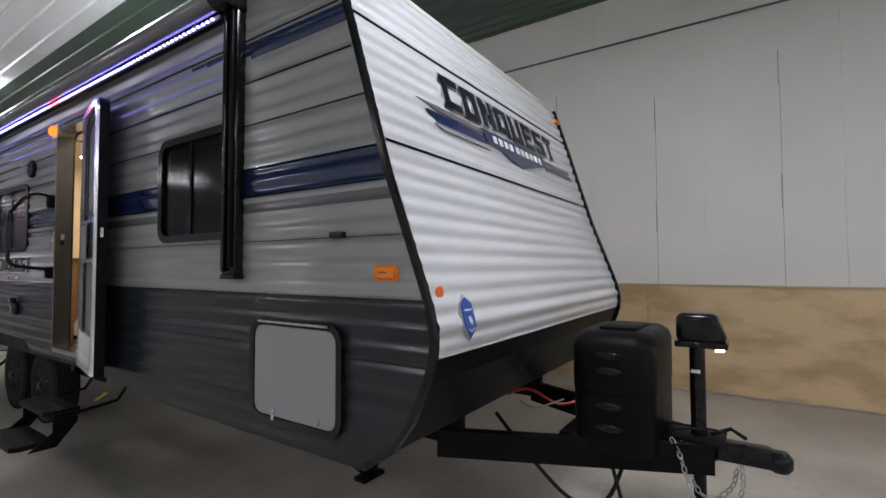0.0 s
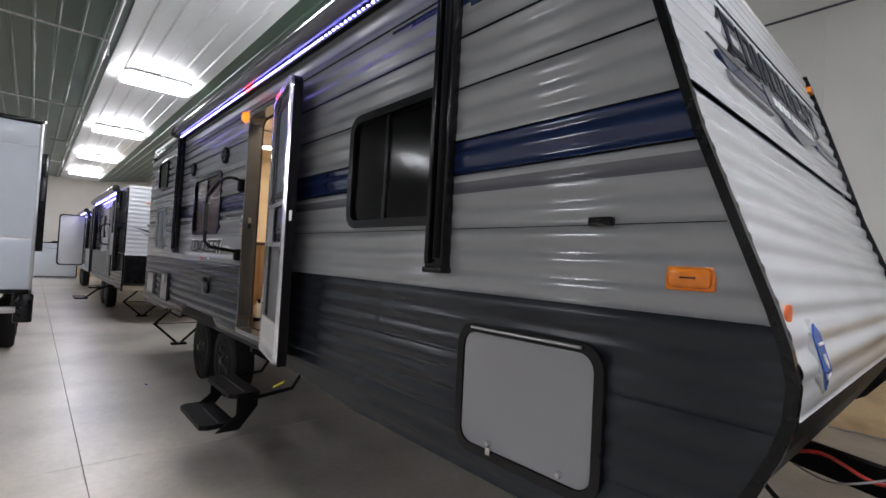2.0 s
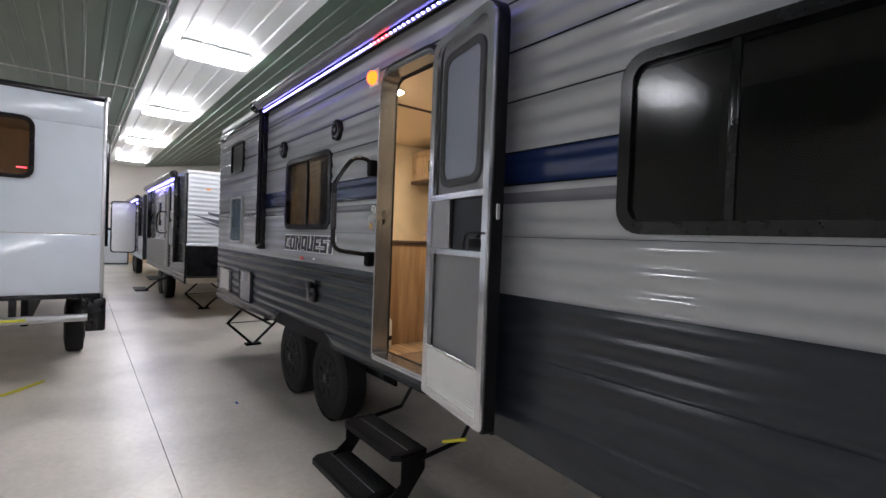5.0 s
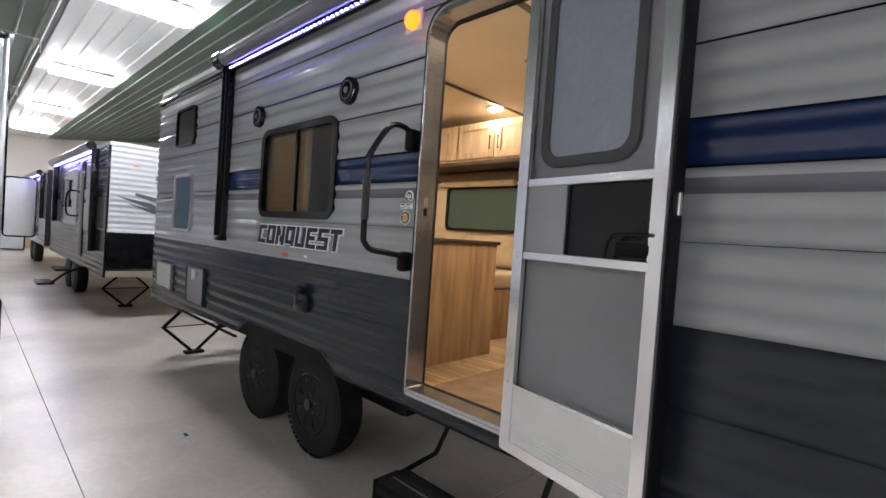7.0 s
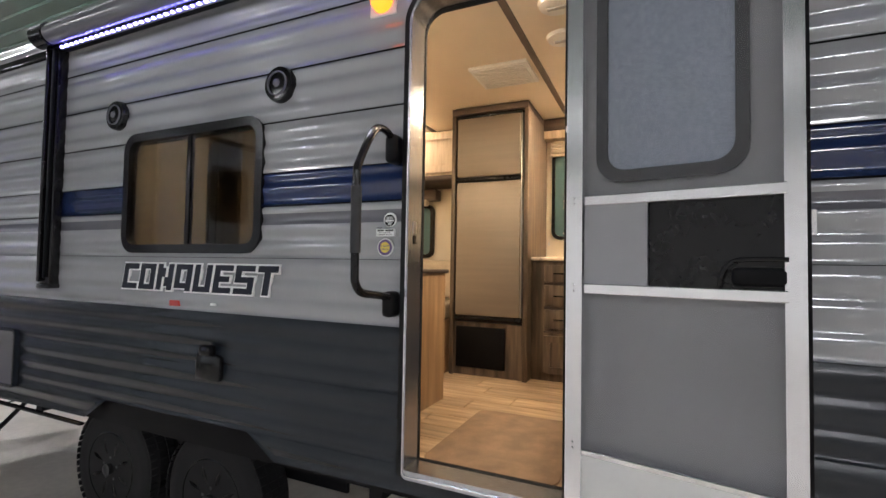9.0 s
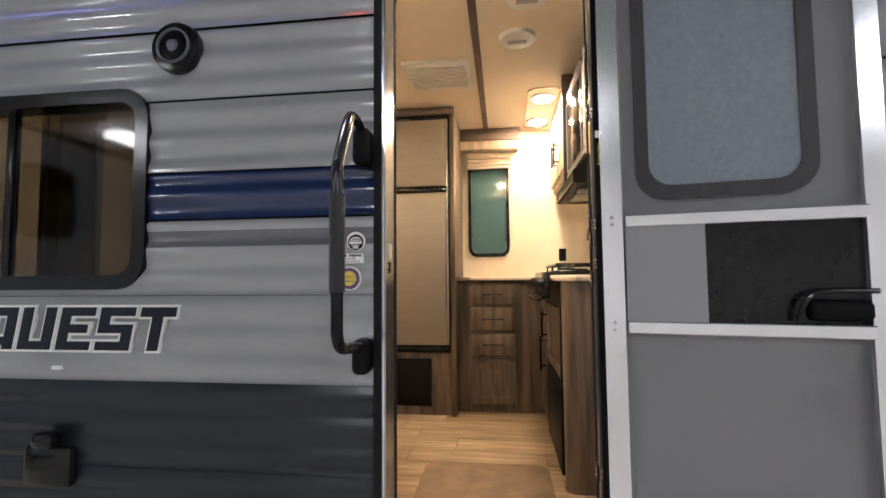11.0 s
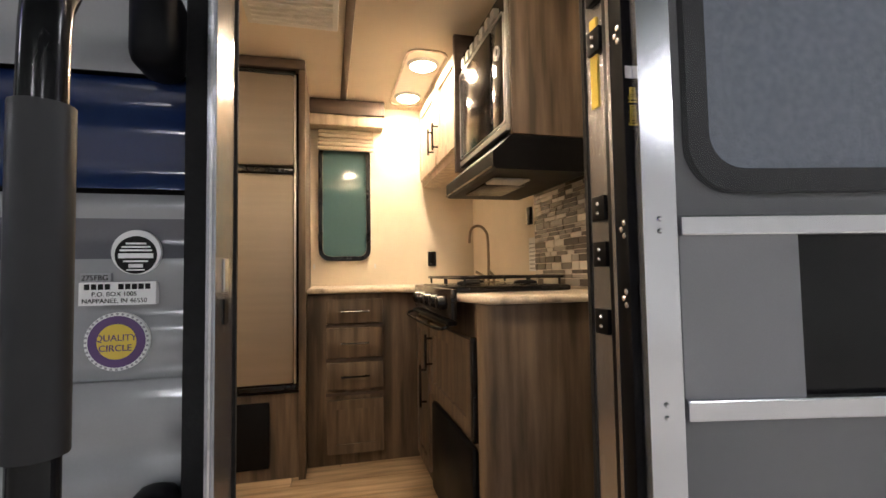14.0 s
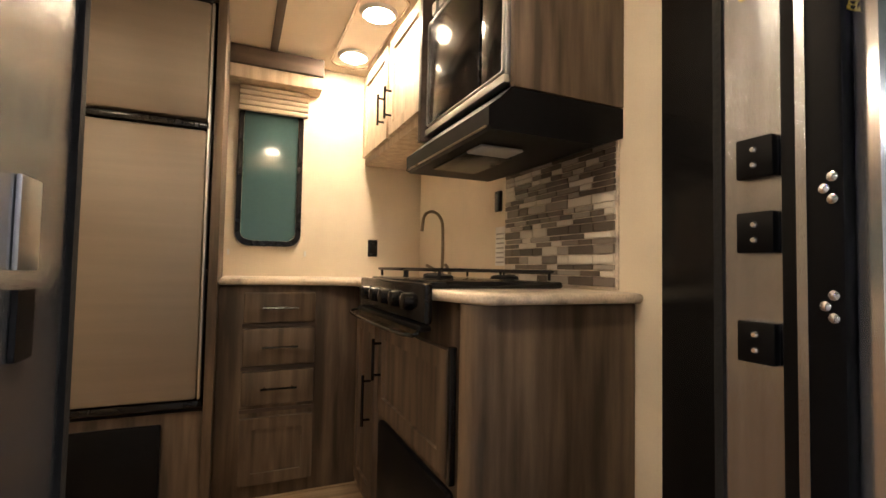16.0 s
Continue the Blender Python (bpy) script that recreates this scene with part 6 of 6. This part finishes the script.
bm = bmesh.new()
for k in range(120):
    add_box(bm, -16.2 + k * 0.0335, -16.18 + k * 0.0335, T2Y - 0.10, T2Y - 0.09, 2.435, 2.447)
part("light_strip", bm, M_LED, t2, "row of glowing blue-white diodes", kind="stuff")
# black slab on the side, in place of the unlit doorway
box("doorway_shade_slab", t2, M_BLACK, -13.9, -13.25, T2Y - 0.02, T2Y - 0.004, 0.78, 2.40, 0.01, "black slab painted as the shade in an open doorway")
box("window", t2, M_BLACK, -15.6, -14.7, T2Y - 0.025, T2Y - 0.004, 1.62, 2.12, 0.02, "dark side window")
box("white_box", t2, M_WHITEP, -12.62, -12.42, T2Y - 0.10, T2Y - 0.012, 1.25, 1.68, 0.02, "white outside control box")
tube("grab_handle", t2, M_BLACK, smooth_path([(-14.0, T2Y - 0.02, 1.9), (-14.15, T2Y - 0.12, 1.85), (-14.15, T2Y - 0.12, 1.5), (-14.0, T2Y - 0.02, 1.45)], 4), 0.015)
scissor(T2X - 1.17, 2.5, t2, 0.60)
for cx in (-14.6, -15.4):
    simple_wheel(t2, cx, 2.05)
for k, z in ((0, 0.34), (1, 0.56)):
    box("step_tread", t2, M_SATIN, -13.9, -13.3, T2Y - 0.55 + k * 0.22, T2Y - 0.33 + k * 0.22, z - 0.03, z, 0.004, "black folding step")
tube("step_arm", t2, M_SATIN, [(-13.3, T2Y - 0.4, 0.32), (-13.3, T2Y - 0.2, 0.5), (-13.3, T2Y + 0.1, 0.64)], 0.02, "", 6)

t4 = thing("travel_trailer", (-20.5, 3.2, 0), "grey travel trailer with its white door standing open", "travel trailer")
box("body", t4, M_CABIN, -23.5, -18.63, 2.02, 4.35, 0.62, 2.50)
ribs(-23.5, -18.6, 2.0, 0.62, 2.50, M_GREY, -1, parent=t4, label="ribbed grey side")
box("front", t4, M_DARK, -18.63, -18.58, 2.0, 4.35, 0.62, 2.52, 0.02)
tube("awning_roll", t4, M_BLACK, [(-22.6, 1.88, 2.45), (-18.9, 1.88, 2.45)], 0.065, "black awning roll", 14)
box("awning_arm", t4, M_BLACK, -19.0, -18.89, 1.90, 1.99, 1.3, 2.45, 0.006)
bm = bmesh.new()
for k in range(60):
    add_box(bm, -22.4 + k * 0.058, -22.36 + k * 0.058, 1.86, 1.87, 2.37, 2.385)
part("light_strip", bm, M_LED, t4, "row of glowing blue-white diodes", kind="stuff")
dd = plate("door", t4, M_WHITEP, rrect(1.32, 1.98, 0.75, 2.35, 0.09), "x", -20.5, -20.45, "white entry door standing open")
bm = bmesh.new()
add_ring(bm, rrect(1.31, 1.99, 0.74, 2.36, 0.10), rrect(1.345, 1.955, 0.775, 2.325, 0.08), "x", -20.51, -20.44)
part("door_edge", bm, M_BLACK, dd, "black door edge")
for cx in (-21.4, -22.2):
    simple_wheel(t4, cx, 2.05)

t3 = thing("travel_trailer", (-11.5, -0.5, 0), "white-ended travel trailer with a rounded window across the aisle", "travel trailer")
T3X = -8.1
T3TOP = 2.76
box("body_side", t3, M_CABIN, -15.0, T3X - 0.03, -1.68, -1.63, 0.90, T3TOP - 0.04)
box("body_side", t3, M_CABIN, -15.0, T3X - 0.03, 0.67, 0.72, 0.90, T3TOP - 0.04)
box("body_floor", t3, M_CABIN, -15.0, T3X - 0.031, -1.629, 0.669, 0.90, 0.96)
box("body_roof", t3, M_CABCEIL, -15.0, T3X - 0.031, -1.629, 0.669, T3TOP - 0.10, T3TOP - 0.04)
box("partition", t3, M_WOODP, -10.2, -10.15, -1.629, 0.669, 0.961, T3TOP - 0.101, label="oak-look partition seen through the window")
box("inner_cabinet", t3, M_WOODP, -9.6, -8.9, -1.62, -0.30, 1.95, T3TOP - 0.101, 0.01, "oak-look overhead cabinet")
for z0, z1 in ((0.905, 1.455), (2.465, T3TOP - 0.05)):
    box("rear_panel", t3, M_T3, T3X - 0.03, T3X, -1.68, 0.71, z0, z1, 0.002, "glossy pale rear panel")
for y0, y1, z0, z1 in ((-1.68, 0.71, 1.46, 1.945), (-1.68, -0.195, 1.945, 2.462), (0.200, 0.71, 1.945, 2.462)):
    box("rear_panel", t3, M_T3, T3X - 0.03, T3X, y0, y1, z0, z1, 0, "glossy pale rear panel")
for xx, yy in ((-9.1, -0.10),):
    bm = bmesh.new()
    add_lathe(bm, (xx, yy, T3TOP - 0.11), "z", [(-0.012, 0.05), (0.0, 0.06), (0.009, 0.06)], 20)
    part("inner_lamp", bm, M_PUCK, t3, "glowing warm ceiling light inside", True)
box("inner_led", t3, M_LEDR, -9.2, -9.18, 0.02, 0.10, 2.12, 2.13, label="small glowing red display")
for (a, b, c, d) in ((-1.70, 0.74, T3TOP - 0.05, T3TOP), (-1.70, 0.74, 0.86, 0.905)):
    box("end_trim", t3, M_BLACK, T3X - 0.04, T3X + 0.012, a, b, c, d, 0.006, "black trim")
for yy in (-1.70, 0.71):
    box("corner_trim", t3, M_ALU if yy > 0 else M_BLACK, T3X - 0.03, T3X + 0.012, yy, yy + 0.03, 0.86, T3TOP, 0.006)
bm = bmesh.new()
add_ring(bm, rrect(-0.225, 0.225, 1.93, 2.48, 0.09), rrect(-0.188, 0.188, 1.967, 2.443, 0.06), "x", T3X - 0.029, T3X + 0.02)
rw = part("rear_window", bm, M_BLACK, t3, "black-framed rounded rear window")
plate("pane", rw, M_TINT, rrect(-0.189, 0.189, 1.966, 2.444, 0.06), "x", T3X + 0.002, T3X + 0.008)
ribs(-15.0, T3X - 0.03, 0.73, 0.90, 1.6, M_GREY, 1, parent=t3, label="ribbed grey side")
ribs(-15.0, T3X - 0.03, 0.73, 1.6, T3TOP - 0.05, M_SLATE, 1, parent=t3, label="ribbed slate side")
box("awning_arm", t3, M_BLACK, -9.6, -9.5, 0.74, 0.82, 1.3, 2.6, 0.006)
box("roof_rail", t3, M_ALU, -15.0, T3X, 0.70, 0.76, T3TOP - 0.04, T3TOP, 0.004)
tube("bumper", t3, M_ALU, [(T3X + 0.12, -1.6, 0.70), (T3X + 0.12, 0.62, 0.70)], 0.035, "square steel bumper", 8)
tube("bumper_tube", t3, M_YEL, [(T3X + 0.18, -1.3, 0.71), (T3X + 0.18, 0.2, 0.71)], 0.012, "pale hose", 8)
for yy in (-1.1, 0.1, 0.6):
    box("bumper_bracket", t3, M_BLACK, T3X - 0.1, T3X + 0.1, yy - 0.02, yy + 0.02, 0.66, 0.87, 0.004)
box("corner_foot", t3, M_BLACK, T3X - 0.04, T3X + 0.06, 0.60, 0.76, 0.55, 0.86, 0.02, "black corner skid")
simple_wheel(t3, -9.9, 0.42, face=1)
simple_wheel(t3, -10.8, 0.42, face=1)
box("axle_beam", t3, M_SATIN, -14.8, T3X - 0.05, -0.9, -0.85, 0.62, 0.86)
box("axle_beam", t3, M_SATIN, -14.8, T3X - 0.05, 0.15, 0.20, 0.62, 0.86)
tube("hose", t3, M_YEL, smooth_path([(-8.0, -1.5, 0.02), (-8.3, -0.8, 0.02), (-8.1, -0.1, 0.02), (-8.5, 0.3, 0.02)], 6), 0.012, "thin pale hose on the floor", 6)
tube("tail_light", t3, M_RED, [(T3X + 0.012, -1.3, 1.2), (T3X + 0.012, -1.2, 1.2)], 0.02, "red tail light", 8)
cg = thing("cargo_box_trailer", (-26.2, 1.4, 0), "low white box trailer standing before the far wall", "box trailer")
box("body", cg, M_T3, -26.9, -25.6, 0.4, 2.15, 0.0, 1.44, 0.02)
bm = bmesh.new()
add_ring(bm, rrect(0.39, 2.16, 0.05, 1.45, 0.03), rrect(0.43, 2.12, 0.09, 1.41, 0.02), "x", -25.6, -25.58)
part("edge_trim", bm, M_BLACK, cg, "black edge trim")
box("lid_seam", cg, M_BLACK, -25.6, -25.592, 0.43, 2.12, 1.20, 1.21)
box("roof_vent", cg, M_BLACK, -26.4, -25.9, 1.3, 1.8, 1.441, 1.50, 0.02)
box("wall_board", None, M_PLY, WALL_W, WALL_W + 0.02, 2.3, WALL_N, 0.02, 1.22, kind="structure", label="plywood board on the far wall")
tp = thing("tape_scrap", (-7.0, 1.69, 0), "small scrap of blue tape on the floor", "tape")
box("tape", tp, M_BLUES, -7.03, -6.97, 1.68, 1.70, 0.0, 0.002)

# ---- pieces last: cabin floor planks and mosaic tiles ----
rnd = random.Random(4)
mesh_cache = {}


def piece(nm, parent, material, sx, sy, sz, loc, bev=0.001):
    key = (nm, round(sx, 3), round(sy, 3), round(sz, 3))
    if key not in mesh_cache:
        me = bpy.data.meshes.new(nm)
        bm = add_box(bmesh.new(), -sx / 2, sx / 2, -sy / 2, sy / 2, -sz / 2, sz / 2, bev)
        bm.to_mesh(me)
        bm.free()
        me.materials.append(material)
        mesh_cache[key] = me
    ob = new(nm, mesh_cache[key])
    ob.parent = parent
    ob.location = loc
    if parent.type == "EMPTY":
        ob.matrix_parent_inverse = Matrix.Translation(-parent.location)
    return ob


y = 2.005
while y < FARY - 0.02:
    w_ = min(0.150, FARY - 0.002 - y)
    x = -7.1 - rnd.choice([0.0, 0.2, 0.4])
    while x < cab_wall_x:
        L = rnd.choice([0.6, 0.9])
        a, b = max(x, -7.15), min(x + L, cab_wall_x)
        if b - a > 0.02:
            piece("floor_plank", cabin_floor, M_PLANK, round(b - a - 0.003, 3), round(w_ - 0.003, 3), 0.012, ((a + b) / 2, y + w_ / 2, 0.812))
        x += L
    y += 0.150

z = 1.616
while z < 2.06:
    h = rnd.choice([0.016, 0.016, 0.026])
    y = 2.572 - rnd.choice([0, 0.02, 0.04])
    while y < 3.09:
        L = rnd.choice([0.05, 0.075, 0.10])
        a, b = max(y, 2.57), min(y + L, 3.09)
        if b - a > 0.008:
            piece("mosaic_tile", bs, M_TILE, 0.006, round(b - a - 0.003, 3), round(h - 0.003, 3), (cab_wall_x - 0.0085, (a + b) / 2, z + h / 2), 0.0)
        y += L
    z += h
